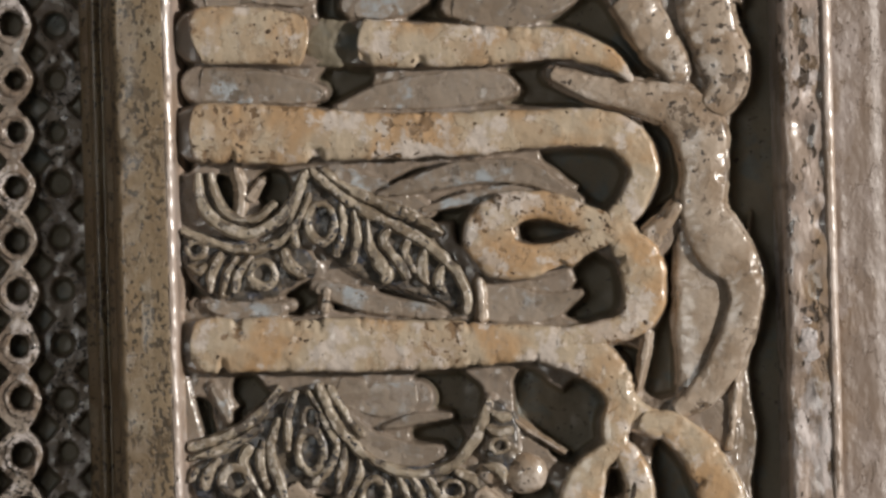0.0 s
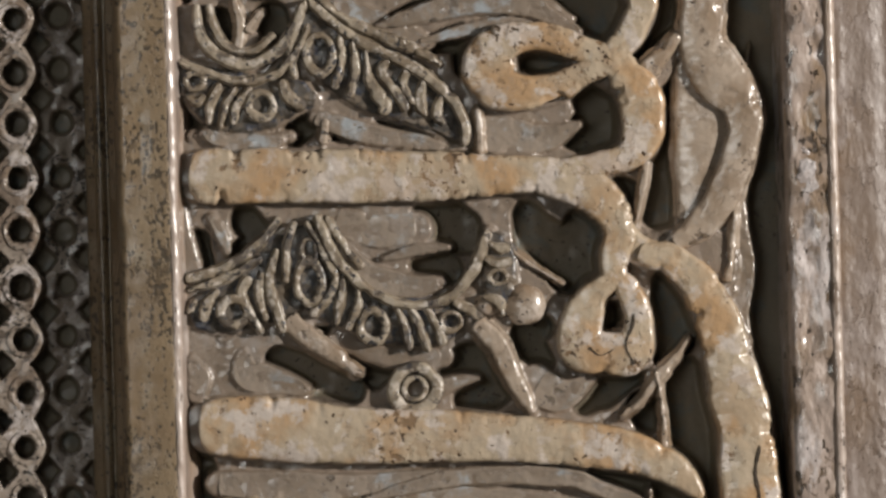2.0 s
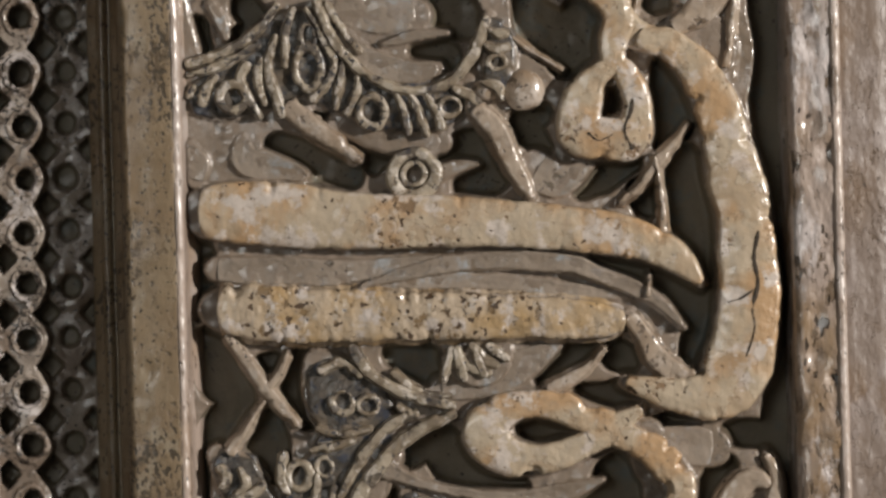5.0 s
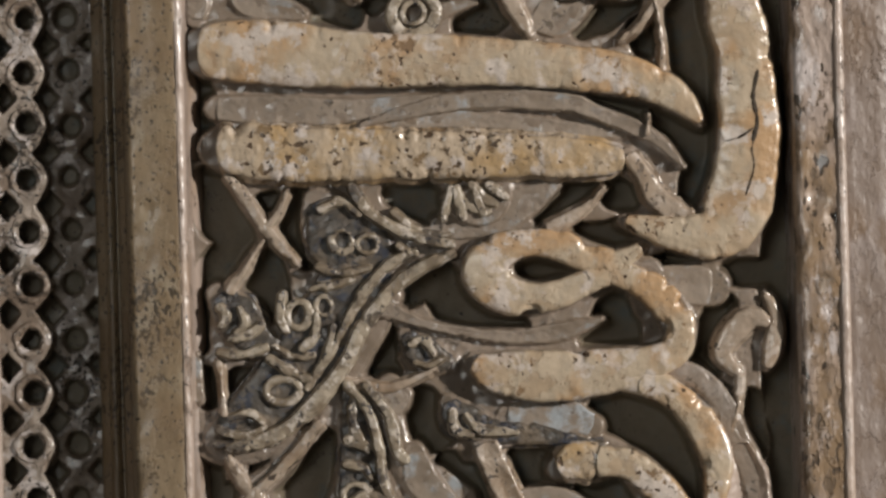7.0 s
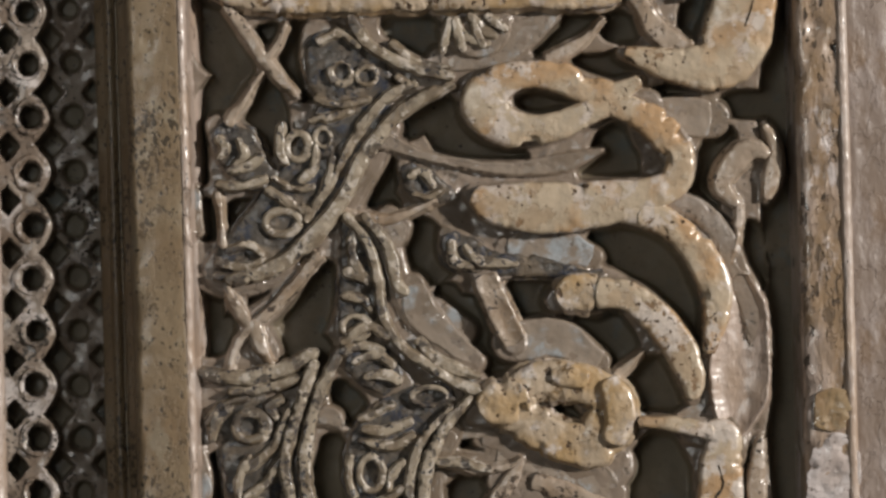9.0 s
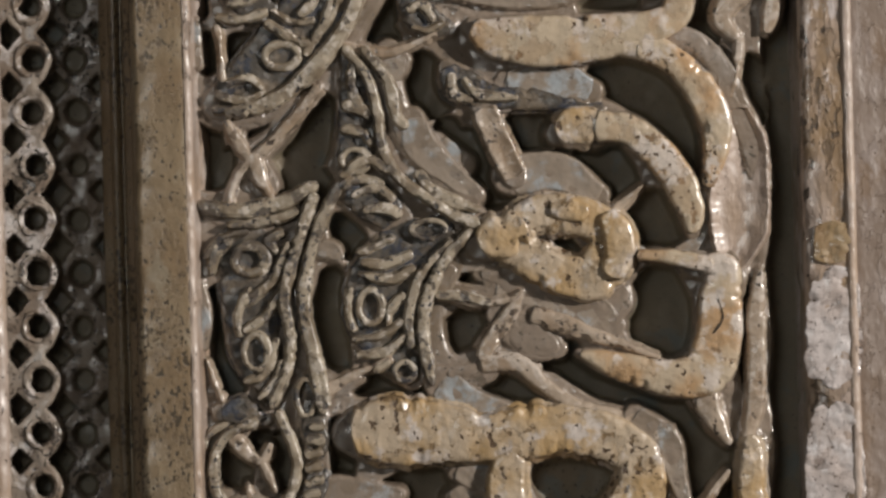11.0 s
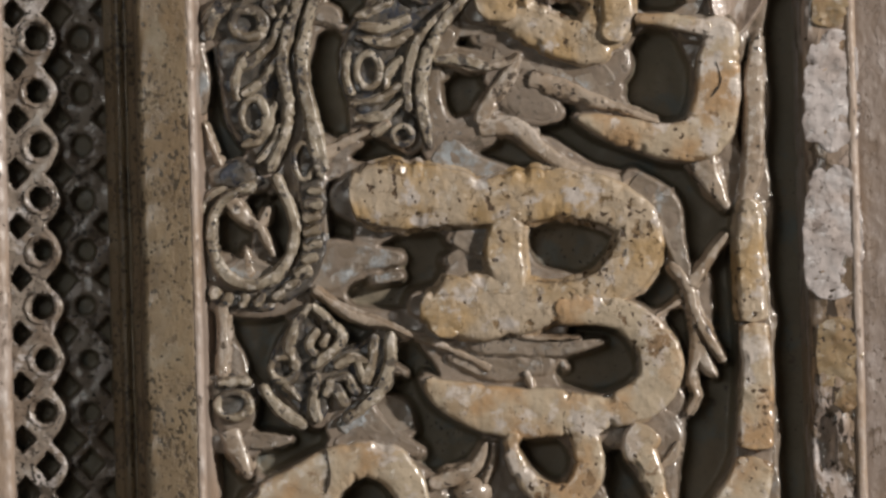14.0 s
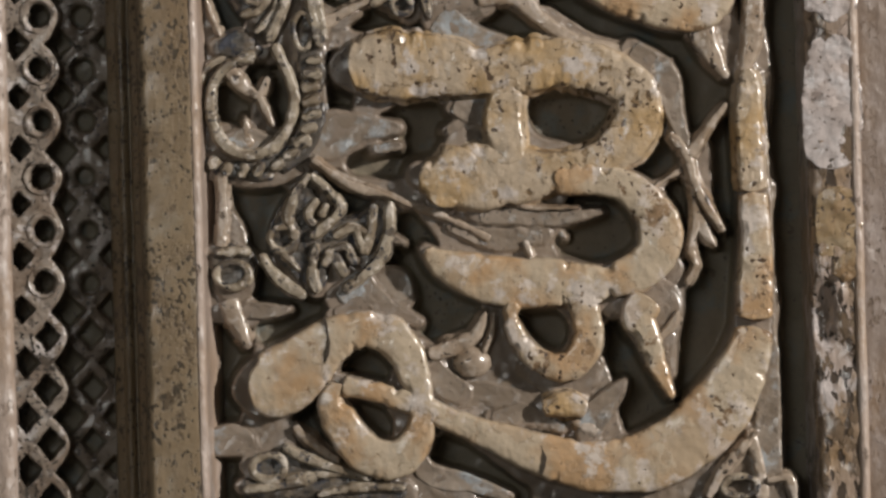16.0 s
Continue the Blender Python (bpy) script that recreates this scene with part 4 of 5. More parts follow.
rib(12, [(-45.4, -104.9, 2.3), (-46.2, -115.8, 4.6), (-51.7, -126, 2.3)])
rib(12, [(-26.1, -114.6, 2.3), (-21.8, -125.1, 3.4), (-20.4, -137.2, 2.9)])
rib(12, [(-18.7, -114.9, 2.3), (-14.4, -126.7, 3.4), (-10.1, -138.1, 2.9)])
rib(12, [(-11.2, -114.5, 2.3), (-5.2, -125.6, 3.4), (-2.6, -134.8, 2.9)])
rib(12, [(2.6, -113.2, 2.3), (12.8, -118, 4.0), (17.3, -123.9, 2.9)])
eye(-108.8, -114.6, 8.6, 8.0)
eye(-38.4, -124.1, 8.0, 9.8)
eye(1.2, -122.9, 6.3, 5.7)
palmette(8, [(22, -78.1, 6.9), (27.3, -93.5, 17.8), (26.3, -107.8, 16.1), (22, -117.7, 8.6)])
rib(14, [(21.3, -83.2, 2.3), (27.5, -86.3, 3.4), (32.7, -85.3, 2.3)])
rib(14, [(19.3, -91.8, 2.3), (26.1, -94.3, 4.0), (33.6, -92.8, 2.3)])
rib(14, [(17.1, -110.4, 2.3), (25.6, -113.8, 4.0), (28.3, -120.8, 2.3)])
eye(26.0, -100.6, 5.2, 4.6)
twig(8, [(33.5, -87.9, 3.4), (43.3, -95.3, 3.4), (58.6, -105, 1.7)])
bud(39.3, -115.3, 10.9, 10.9)
bud(20.4, -114.8, 7.5, 5.7)
stem(14, [(14.4, -123.2, 9.8), (25, -135.6, 11.5), (31.7, -151, 10.3), (41.8, -170.5, 5.7)])
eye(-18.1, -156.2, 13.8, 13.8)
eye(-18.1, -156.2, 6.9, 6.9)
blade(9, [(-7.2, -157.1, 8.6), (4.4, -153.4, 6.3), (15.3, -152, 1.7)])
stem(11, [(-82.2, -119.1, 11.5), (-69.6, -130.1, 10.9), (-55.6, -140.8, 7.5), (-44.9, -149.1, 2.9)])
blade(7, [(-104.8, -137.1, 7.5), (-101.7, -147.3, 17.2), (-84.6, -152.1, 11.5), (-73.2, -155.8, 5.7)])
blade(7, [(44.5, -155.7, 20.1), (55.8, -161.7, 17.2), (73.3, -153.6, 4.6)])
blade(10, [(-131.3, -139.3, 5.7), (-127.5, -148, 11.5), (-129.2, -156.6, 8.6)])
blade(10, [(-119.3, -202.2, 12.6), (-91.8, -203.5, 14.3), (-57.3, -205.1, 13.2), (-28.6, -202.4, 7.5), (-5.5, -199.1, 2.9)])
blade(12, [(-46.7, -213, 2.3), (-16.6, -205.2, 7.5), (15.1, -201.5, 9.2), (58, -203.8, 9.2), (75.1, -210.6, 8.0), (95, -218.4, 7.5), (106.8, -226.4, 6.3), (117.4, -238.2, 2.9)])
blade(8, [(-51.3, -213.4, 2.9), (-11.1, -211.1, 8.6), (29.1, -212.8, 9.2), (63.4, -218.3, 7.5), (89.7, -221.4, 4.0)])
twig(14, [(100.3, -211.3, 1.7), (99.5, -221.3, 2.9)])
stem(14, [(89.4, -231.1, 7.5), (97.2, -242.8, 9.8), (104, -254.5, 12.1), (115.3, -261.1, 9.8), (122.5, -261.9, 3.4)])
blade(7, [(-6.8, -265.8, 11.5), (13.3, -262.9, 17.2), (33.6, -255.4, 17.2), (54, -244.5, 4.6)])
twig(11, [(50.5, -267.4, 9.8), (65.1, -259.1, 6.3), (76.3, -248, 2.3)])
rib(12, [(-0.5, -244.4, 4.0), (-3.7, -254.4, 4.6), (-6.2, -263.5, 2.9)])
rib(12, [(1.2, -244.4, 2.9), (5.5, -254.6, 4.0), (19.2, -259.3, 2.9)])
rib(12, [(8.1, -243.2, 3.4), (15.9, -252, 4.6), (23.3, -255.1, 2.3)])
blade(6, [(87.2, -290.8, 5.7), (101.5, -294.6, 11.5), (120, -298.6, 20.7), (130.6, -300, 18.9)])
stem(10, [(157.5, -303.6, 4.0), (162.3, -316.4, 6.3), (160.1, -332.1, 9.8), (157, -342.1, 4.6)])
stem(12, [(159.3, -319.2, 5.7), (149.6, -316.6, 11.5), (139.7, -324.4, 11.5), (135.4, -334.6, 9.8), (143.1, -344.6, 4.6)])
twig(9, [(143.7, -344.6, 5.2), (142.1, -358.9, 4.0), (138.9, -373.2, 3.4)])
palmette(8, [(-69.6, -251.1, 14.3), (-58.6, -267.2, 37.3), (-47.4, -280.4, 34.4), (-56.7, -301.7, 37.3), (-71.6, -324.2, 37.3), (-87.9, -341, 31.6), (-104.2, -357.8, 27.6), (-121.7, -370.2, 17.2)])
rib(14, [(-52.7, -242.1, 4.0), (-43.9, -256.1, 5.2), (-29.8, -266.3, 5.2), (-12.8, -271.9, 5.2), (0.3, -275.7, 4.6)])
rib(12, [(-32.4, -256.4, 2.3), (-18.4, -267.2, 2.9), (-1.2, -270.2, 2.3)])
rib(14, [(0.3, -278.6, 4.0), (-18.9, -286.7, 5.7), (-33.6, -297.7, 6.3), (-48.5, -316.8, 6.9), (-60.6, -338.9, 7.5), (-78.3, -358.5, 7.5), (-95.9, -370.1, 7.5), (-119, -375.2, 5.7)])
rib(13, [(-18.7, -277.5, 2.9), (-33.2, -283.7, 4.0), (-48, -299.1, 4.6), (-63, -324.5, 4.6), (-78, -347, 4.0)])
eye(-57.5, -271.8, 6.9, 6.9)
eye(-44.4, -273.3, 6.3, 5.7)
eye(-80.4, -308.5, 7.5, 8.0)
eye(-89.5, -346.7, 9.8, 7.5)
eye(-67.6, -304.2, 5.2, 5.7)
rib(13, [(-69.7, -255.4, 2.9), (-58.1, -251.4, 4.0), (-46.8, -258.9, 2.9)])
rib(13, [(-71.7, -284, 2.9), (-59.1, -287.8, 4.0), (-41.8, -284.9, 2.9)])
rib(13, [(-75.1, -295.4, 2.9), (-62.2, -293.5, 4.0), (-50.6, -290.4, 2.9)])
rib(13, [(-88, -295.1, 2.9), (-89.6, -309.4, 4.0), (-85.8, -318.1, 2.9)])
rib(13, [(-71.2, -307, 2.3), (-72.6, -318.5, 4.0), (-80.3, -326.9, 2.9)])
rib(13, [(-62.7, -313, 2.3), (-66, -327.3, 3.4), (-72, -338.6, 2.3)])
rib(13, [(-94.6, -323.6, 2.3), (-83.3, -329.6, 3.4), (-71.8, -328.8, 2.3)])
rib(13, [(-30, -273.7, 2.3), (-21.6, -279.7, 2.9)])
rib(13, [(-97.6, -329.2, 2.9), (-83.5, -338.3, 4.0), (-74.4, -341.4, 2.9)])
rib(13, [(-124.5, -365.8, 2.9), (-110.2, -369.1, 4.6), (-98, -364.8, 2.9)])
rib(13, [(-118.6, -360.8, 2.3), (-107, -357.7, 4.0), (-99.2, -363.7, 2.3)])
rib(13, [(-125.8, -373.2, 2.9), (-107.4, -372.6, 3.4), (-90.1, -366.8, 2.3)])
palmette(8, [(-121.4, -297, 11.5), (-111.4, -308.8, 24.1), (-103.1, -320.5, 20.1), (-91.8, -326.5, 8.6)])
rib(14, [(-121.5, -301.6, 2.9), (-117.1, -308.6, 4.0), (-121.9, -314.2, 2.3)])
rib(14, [(-111.2, -303, 2.3), (-108, -311.7, 3.4), (-114.5, -317.3, 2.3)])
rib(14, [(-117.5, -320.1, 2.9), (-105.9, -317.5, 4.0), (-98.3, -312, 2.9)])
rib(14, [(-123.4, -326.2, 2.9), (-109.1, -327.8, 3.4), (-95.7, -323.6, 2.9)])
twig(12, [(-114, -236.9, 5.7), (-106.8, -247.2, 6.9), (-98.6, -260.3, 7.5)])
twig(12, [(-85.3, -246.9, 3.4), (-89.3, -256.3, 4.6), (-95.8, -263.8, 5.2)])
twig(12, [(-96.9, -263.2, 6.9), (-88.9, -272.6, 6.9), (-80.8, -282.1, 3.4)])
twig(11, [(-97.7, -270.7, 3.4), (-104.9, -280.2, 5.7), (-114.4, -294.3, 7.5)])
twig(11, [(-121.8, -331.4, 4.0), (-120.4, -343, 4.0), (-119.6, -357.3, 5.7)])
blade(9, [(-133.5, -328.2, 5.7), (-132.1, -351.3, 5.7)])
blade(10, [(-45.8, -304.9, 11.5), (-33.8, -307.5, 8.6), (-19.7, -313.6, 5.2), (3.1, -319.4, 4.6), (28.9, -322.4, 6.9), (54.8, -320.3, 9.2), (73.9, -314.5, 2.3)])
palmette(8, [(-26.7, -319.7, 6.9), (-17.3, -330.3, 18.4), (-3, -335.3, 8.6)])
rib(13, [(-25.2, -325.5, 2.3), (-17.1, -322.9, 3.4), (-11.6, -331.7, 2.3)])
rib(13, [(-23.1, -334.2, 2.3), (-14.5, -335.9, 3.4), (-5.8, -331.8, 2.3)])
twig(11, [(-61.8, -341.7, 5.7), (-46.4, -345.6, 6.9), (-32.1, -346, 5.7), (-11.7, -338, 4.0)])
blade(8, [(-49.4, -349.3, 17.2), (-35.1, -354, 17.2), (-26.4, -349.9, 5.7)])
palmette(8, [(-5.9, -354.8, 8.6), (0.5, -364.1, 18.9), (16.1, -370.3, 14.9), (39, -372.7, 9.8), (73.3, -378.2, 2.3)])
rib(13, [(-3.7, -357.7, 2.9), (-2.3, -369.2, 4.0), (7.4, -372.4, 2.3)])
rib(13, [(2.6, -360.8, 2.3), (10.4, -369.6, 4.0), (30.4, -371.3, 2.3)])
blade(8, [(24.9, -363.7, 13.2), (47.9, -362, 18.9), (67.8, -368.9, 11.5)])
palmette(6, [(-56.5, -346.1, 7.5), (-52.5, -364.9, 18.9), (-50.7, -385.1, 24.1), (-55.8, -403.6, 17.2)])
rib(14, [(-58.2, -342.9, 3.4), (-46.5, -357.9, 4.6), (-41.3, -378.1, 4.6), (-38.5, -398.3, 4.6), (-27.4, -414.4, 5.2), (-4.9, -429.4, 5.7), (9.3, -436.1, 4.0)])
rib(14, [(-48.4, -343.2, 3.4), (-35.7, -361.1, 5.2), (-32.2, -378.4, 5.2), (-26.6, -385.7, 4.6)])
rib(12, [(-51.5, -350.6, 4.0), (-54.7, -362, 4.6), (-49.3, -376.5, 4.0)])
rib(12, [(-59.6, -372.2, 4.0), (-49.3, -375.3, 5.2), (-45.1, -379.5, 2.3)])
rib(12, [(-61.1, -384.8, 3.4), (-49.6, -387.4, 4.0), (-44.1, -393.9, 2.3)])
eye(-53.5, -401.1, 8.0, 6.9)
rib(14, [(-61.7, -409.2, 4.0), (-47.1, -400.9, 5.2), (-35.8, -407, 4.6)])
blade(8, [(-23.6, -380.1, 11.5), (-19.7, -394.5, 17.2), (-4.4, -410.8, 11.5), (8.6, -420, 6.9)])
rib(12, [(-22.9, -407.4, 4.6), (-10.4, -420.1, 5.7), (9.5, -428.7, 4.0)])
stem(13, [(12.7, -375.9, 12.6), (19.1, -392.7, 13.8), (27.8, -411.9, 12.6)], dish=2.5)
blade(8, [(25.8, -410.7, 20.1), (44.5, -409.2, 20.1), (55.9, -412.4, 17.2), (70, -422.9, 12.6)])
twig(10, [(91.9, -417.7, 2.3), (84.3, -424.7, 5.2), (75.4, -431.6, 6.9)])
blade(7, [(75.4, -431.6, 8.6), (86.4, -449.2, 5.7), (103.6, -453.1, 4.0), (121, -444.4, 6.9), (123.4, -421.5, 4.0)])
palmette(7, [(-58.5, -416.4, 14.3), (-46.3, -421.1, 23.0), (-33.6, -431.5, 17.2)])
rib(12, [(-56.3, -419.4, 2.9), (-44.7, -415.4, 4.0), (-33.4, -421.4, 2.9)])
rib(12, [(-50.7, -426.7, 2.9), (-39.2, -425.6, 4.0), (-30.7, -430.1, 2.9)])
rib(12, [(-61.9, -413.5, 3.4), (-50.3, -410.9, 3.4), (-38.9, -414.1, 2.3)])
palmette(6, [(-5, -434.6, 11.5), (-22.5, -443.3, 25.8), (-39.5, -457.1, 33.3), (-45.2, -475.6, 32.1), (-41.1, -494.4, 25.8), (-27.3, -512, 14.3)])
rib(14, [(5.2, -437.7, 4.0), (-7.7, -450, 5.7), (-16.8, -466.4, 5.7), (-21.4, -486.4, 5.7), (-19.6, -503.6, 5.2), (-17.1, -516.9, 2.9)])
rib(13, [(-5.2, -442.3, 2.9), (-21.8, -460.5, 4.0), (-28.1, -480.4, 4.0), (-28, -497.7, 3.4)])
eye(-17.2, -437.1, 9.8, 5.7)
eye(-47.8, -475.9, 7.5, 9.8)
eye(-31.2, -509.1, 6.3, 5.7)
rib(12, [(-33.9, -440.1, 2.9), (-45.5, -445.5, 4.0), (-54.2, -448.7, 2.3)])
rib(12, [(-25.5, -448.9, 2.9), (-40, -454.3, 4.0), (-52.6, -453.3, 2.3)])
rib(12, [(-24.3, -456.1, 2.9), (-37.4, -461.8, 4.0), (-54.5, -459, 2.3)])
rib(12, [(-30.4, -468.9, 2.9), (-37.8, -477.3, 4.0), (-39.8, -485.8, 2.3)])
rib(12, [(-30.5, -483.2, 2.9), (-43.9, -490, 4.6), (-57.7, -492.2, 2.3)])
rib(12, [(-29.6, -490.4, 2.3), (-41.3, -498.7, 4.0), (-55.7, -500.3, 2.3)])
rib(12, [(-57.6, -465.3, 2.3), (-59, -476.7, 3.4), (-56.5, -488.3, 2.3)])
rib(12, [(-38.5, -503.1, 2.3), (-47.3, -508.6, 3.4)])
twig(11, [(-74.6, -519.3, 9.8), (-64.7, -513.9, 6.3), (-53, -508.4, 5.2), (-38.5, -503.1, 4.0)])
blade(8, [(-74.3, -447.6, 5.7), (-67.1, -446.3, 10.3), (-61.8, -452.2, 4.0)])
palmette(6, [(-125.7, -438.9, 20.1), (-108.8, -450.9, 34.4), (-108, -472.5, 31.6), (-107.2, -496.9, 25.8), (-99.2, -517.2, 12.6)])
rib(13, [(-134.4, -421.5, 5.7), (-113.9, -425.2, 8.0), (-90.8, -420.7, 7.5), (-72.7, -412, 5.2)])
rib(13, [(-119.8, -432.5, 2.3), (-102.5, -431.3, 3.4), (-82.3, -426.1, 2.9)])
rib(14, [(-74.6, -416.5, 4.0), (-80.8, -433, 5.7), (-87.6, -452.9, 5.7), (-91.6, -470, 5.2), (-88.7, -490.2, 5.2), (-92.1, -508.8, 4.6), (-100, -525.8, 3.4)])
rib(14, [(-63, -414, 3.4), (-72.2, -433.3, 5.7), (-79, -453.2, 5.7), (-81.4, -476.1, 5.7), (-77.9, -496.3, 5.7), (-73.3, -513.6, 5.2), (-71.9, -526.6, 3.4)])
eye(-108.8, -450.0, 9.8, 9.2)
eye(-106.7, -497.2, 8.0, 10.3)
rib(12, [(-128.5, -457.5, 2.3), (-125.9, -446.1, 4.0), (-117.1, -439.2, 2.3)])
rib(12, [(-131.7, -448.8, 2.3), (-122.9, -439, 3.4), (-108.4, -435.1, 2.3)])
rib(12, [(-91.2, -435.6, 2.9), (-99.9, -441.1, 4.6), (-94.4, -447, 2.3)])
rib(12, [(-88.5, -441.4, 2.3), (-97.6, -461.3, 4.0), (-115.2, -472.3, 2.9)])
rib(12, [(-92, -464.3, 2.3), (-101, -478.4, 4.0), (-112.7, -486.7, 2.9)])
rib(12, [(-115.2, -472.3, 2.9), (-106.5, -469.6, 4.0), (-97.6, -461.3, 2.3)])
rib(12, [(-113.4, -512.5, 2.3), (-101.8, -507.1, 4.0), (-95.6, -490, 2.3)])
rib(12, [(-93, -501.6, 2.3), (-97.4, -512.9, 4.0), (-106.2, -521.3, 2.3)])
rib(12, [(-109.2, -463.8, 2.3), (-115.3, -478, 2.9), (-114.5, -489.5, 2.3)])
twig(11, [(-117.8, -380.3, 5.7), (-114, -389, 6.9), (-107.4, -399, 6.9)])
twig(11, [(-72, -364.4, 5.7), (-83.8, -378.4, 6.9), (-98.6, -392.9, 7.5), (-105.9, -399, 7.5)])
twig(11, [(-107.4, -399.5, 6.3), (-114.6, -409.1, 5.7), (-118.3, -420.5, 6.3)])
twig(11, [(-105.1, -399.3, 9.8), (-101.9, -409.5, 7.5), (-96.5, -418.8, 4.6)])
blade(9, [(-134.4, -460.2, 4.6), (-132, -477.5, 6.9), (-133.6, -494.7, 4.6)])
twig(9, [(-131.5, -500.5, 2.9), (-127.8, -512.1, 3.4), (-124.6, -520.8, 4.6)])
rib(14, [(-96.9, -527.1, 3.4), (-91.5, -539.3, 4.0), (-87.3, -553.8, 4.6), (-90.6, -569.5, 4.0), (-102.4, -581.5, 4.0), (-116.8, -582.2, 4.0), (-126.3, -572.8, 4.0), (-129.9, -558.3, 4.0), (-126.6, -544.1, 4.6), (-117.8, -535.7, 5.2), (-106.2, -532, 4.0)])
rib(10, [(-134.2, -546.7, 2.3), (-131, -538.2, 3.4), (-121.1, -532.7, 2.9)])
palmette(10, [(-125.3, -527.5, 9.8), (-113.8, -527.2, 13.8), (-102.4, -531, 8.6)])
palmette(7, [(-78, -508.1, 7.5), (-78.6, -531.1, 14.3), (-76.8, -548.3, 12.6), (-78.4, -565.5, 12.6), (-85.1, -580.3, 12.6), (-102.6, -590.1, 11.5), (-119.9, -590.2, 11.5), (-132.9, -584.7, 6.9)])
rib(13, [(-81, -536.2, 2.9), (-72.4, -535.8, 4.0)])
rib(13, [(-82.4, -542.4, 2.9), (-72.6, -543.3, 4.0)])
rib(13, [(-83.2, -551, 3.4), (-73.9, -547.8, 4.0)])
rib(13, [(-83.4, -558.2, 3.4), (-74.1, -554.7, 4.0)])
rib(13, [(-83.6, -565.4, 3.4), (-73.7, -561.6, 4.0)])
rib(13, [(-84.9, -571.6, 3.4), (-75.6, -569, 4.0)])
rib(13, [(-88, -579, 3.4), (-79.3, -575.2, 4.0)])
rib(13, [(-93.9, -585.2, 3.4), (-85.2, -581.4, 4.0)])
rib(13, [(-99.8, -590.8, 3.4), (-93.9, -585.7, 3.4)])
rib(13, [(-108.5, -594, 3.4), (-103.7, -587.2, 3.4)])
rib(13, [(-116, -594.3, 3.4), (-112.3, -587.5, 3.4)])
rib(13, [(-124, -592.9, 3.4), (-120.9, -586.7, 3.4)])
rib(13, [(-130.8, -589.9, 3.4), (-127.1, -583.7, 3.4)])
eye(-81.8, -520.9, 5.7, 9.8)
rib(14, [(-78.9, -499.5, 2.9), (-75.9, -516.8, 4.0), (-73.4, -529.5, 3.4)])
twig(10, [(-119.1, -540.8, 9.8), (-111.3, -550.2, 7.5), (-105, -552.7, 5.7), (-100.8, -544.8, 3.4)])
twig(10, [(-105.6, -552.7, 4.6), (-101.8, -560.6, 4.0), (-98.6, -567.8, 3.4)])
blade(9, [(-122.3, -574.6, 5.7), (-112, -576.1, 14.3), (-97.8, -579.9, 11.5)])
twig(9, [(-110.9, -576.1, 7.5), (-112.3, -566, 4.6)])
blade(7, [(-82.1, -575.5, 14.3), (-70.6, -574.3, 25.8), (-57.6, -571.3, 17.2), (-47.6, -571, 11.5), (-34.4, -571.3, 6.3)])
blade(8, [(-47.9, -581.9, 5.2), (-33.5, -580.5, 4.0)])
twig(13, [(-77.9, -587.1, 4.0), (-59.8, -599.9, 6.3), (-42.2, -605.6, 5.2), (-30.3, -611.1, 2.9)])
twig(11, [(-125.1, -594.4, 6.9), (-125, -610.1, 6.3), (-126.1, -627.3, 6.3)])
palmette(7, [(-81.4, -599.9, 8.6), (-86.1, -614.1, 20.1), (-89.3, -628.4, 23.0), (-81.1, -643, 20.1), (-78.6, -653.1, 8.6)])
palmette(7, [(-78, -631.6, 11.5), (-63.4, -626.2, 17.2), (-51.9, -623.7, 18.4), (-44.1, -612.4, 11.5)])
rib(13, [(-80.3, -593.6, 2.9), (-87.5, -602.6, 4.0), (-91.9, -615.4, 4.6), (-88.2, -627, 3.4)])
rib(13, [(-79.8, -593.6, 2.9), (-69.7, -604.5, 4.6), (-65.4, -612.4, 4.6), (-76, -622.4, 4.0), (-81.2, -625.7, 2.3)])
rib(13, [(-77.2, -605.7, 2.9), (-81.5, -614.2, 4.0), (-78.8, -620, 2.9)])
rib(13, [(-71.6, -608.8, 2.3), (-75.8, -615.5, 2.9)])
rib(13, [(-106.7, -633.6, 3.4), (-98.5, -645.9, 5.2), (-84.4, -656.6, 3.4)])
rib(13, [(-77.9, -628.7, 2.9), (-80.6, -643, 4.0), (-78, -654.5, 4.0)])
rib(13, [(-95.2, -633.9, 2.3), (-86.9, -642.8, 3.4)])
rib(13, [(-73.7, -634.5, 3.4), (-63.6, -632, 4.6), (-58.1, -640.7, 4.0)])
rib(13, [(-40, -608.5, 4.0), (-41.6, -626.8, 5.2), (-48.4, -641, 5.2), (-65.4, -653.7, 4.0)])
rib(13, [(-48.6, -609.4, 3.4), (-50.2, -623.7, 4.0), (-55.1, -635.1, 3.4)])
rib(13, [(-57.6, -620.6, 2.9), (-55, -632.2, 4.0)])
rib(13, [(-69.2, -626.1, 2.9), (-60.5, -622, 4.0), (-51.9, -623.7, 2.3)])
rib(13, [(-75.3, -640.2, 2.9), (-69.5, -636.1, 4.0), (-63.4, -646.3, 4.6)])
eye(-95.0, -626.5, 8.0, 7.5)
blade(8, [(-67.2, -657.7, 14.3), (-55.5, -649.4, 11.5), (-48.6, -658.2, 11.5), (-41.5, -664.2, 8.6)])
blade(8, [(-40.5, -626.9, 5.7), (-32.6, -630.5, 2.9)])
blade(3, [(-48.2, -643.9, 5.7), (-38.3, -649.9, 14.3), (-32.8, -658.7, 8.6)])
palmette(8, [(-130.2, -633, 11.5), (-121.2, -639, 21.8), (-120.1, -649, 20.1)])
eye(-120.8, -643.6, 9.8, 8.0)
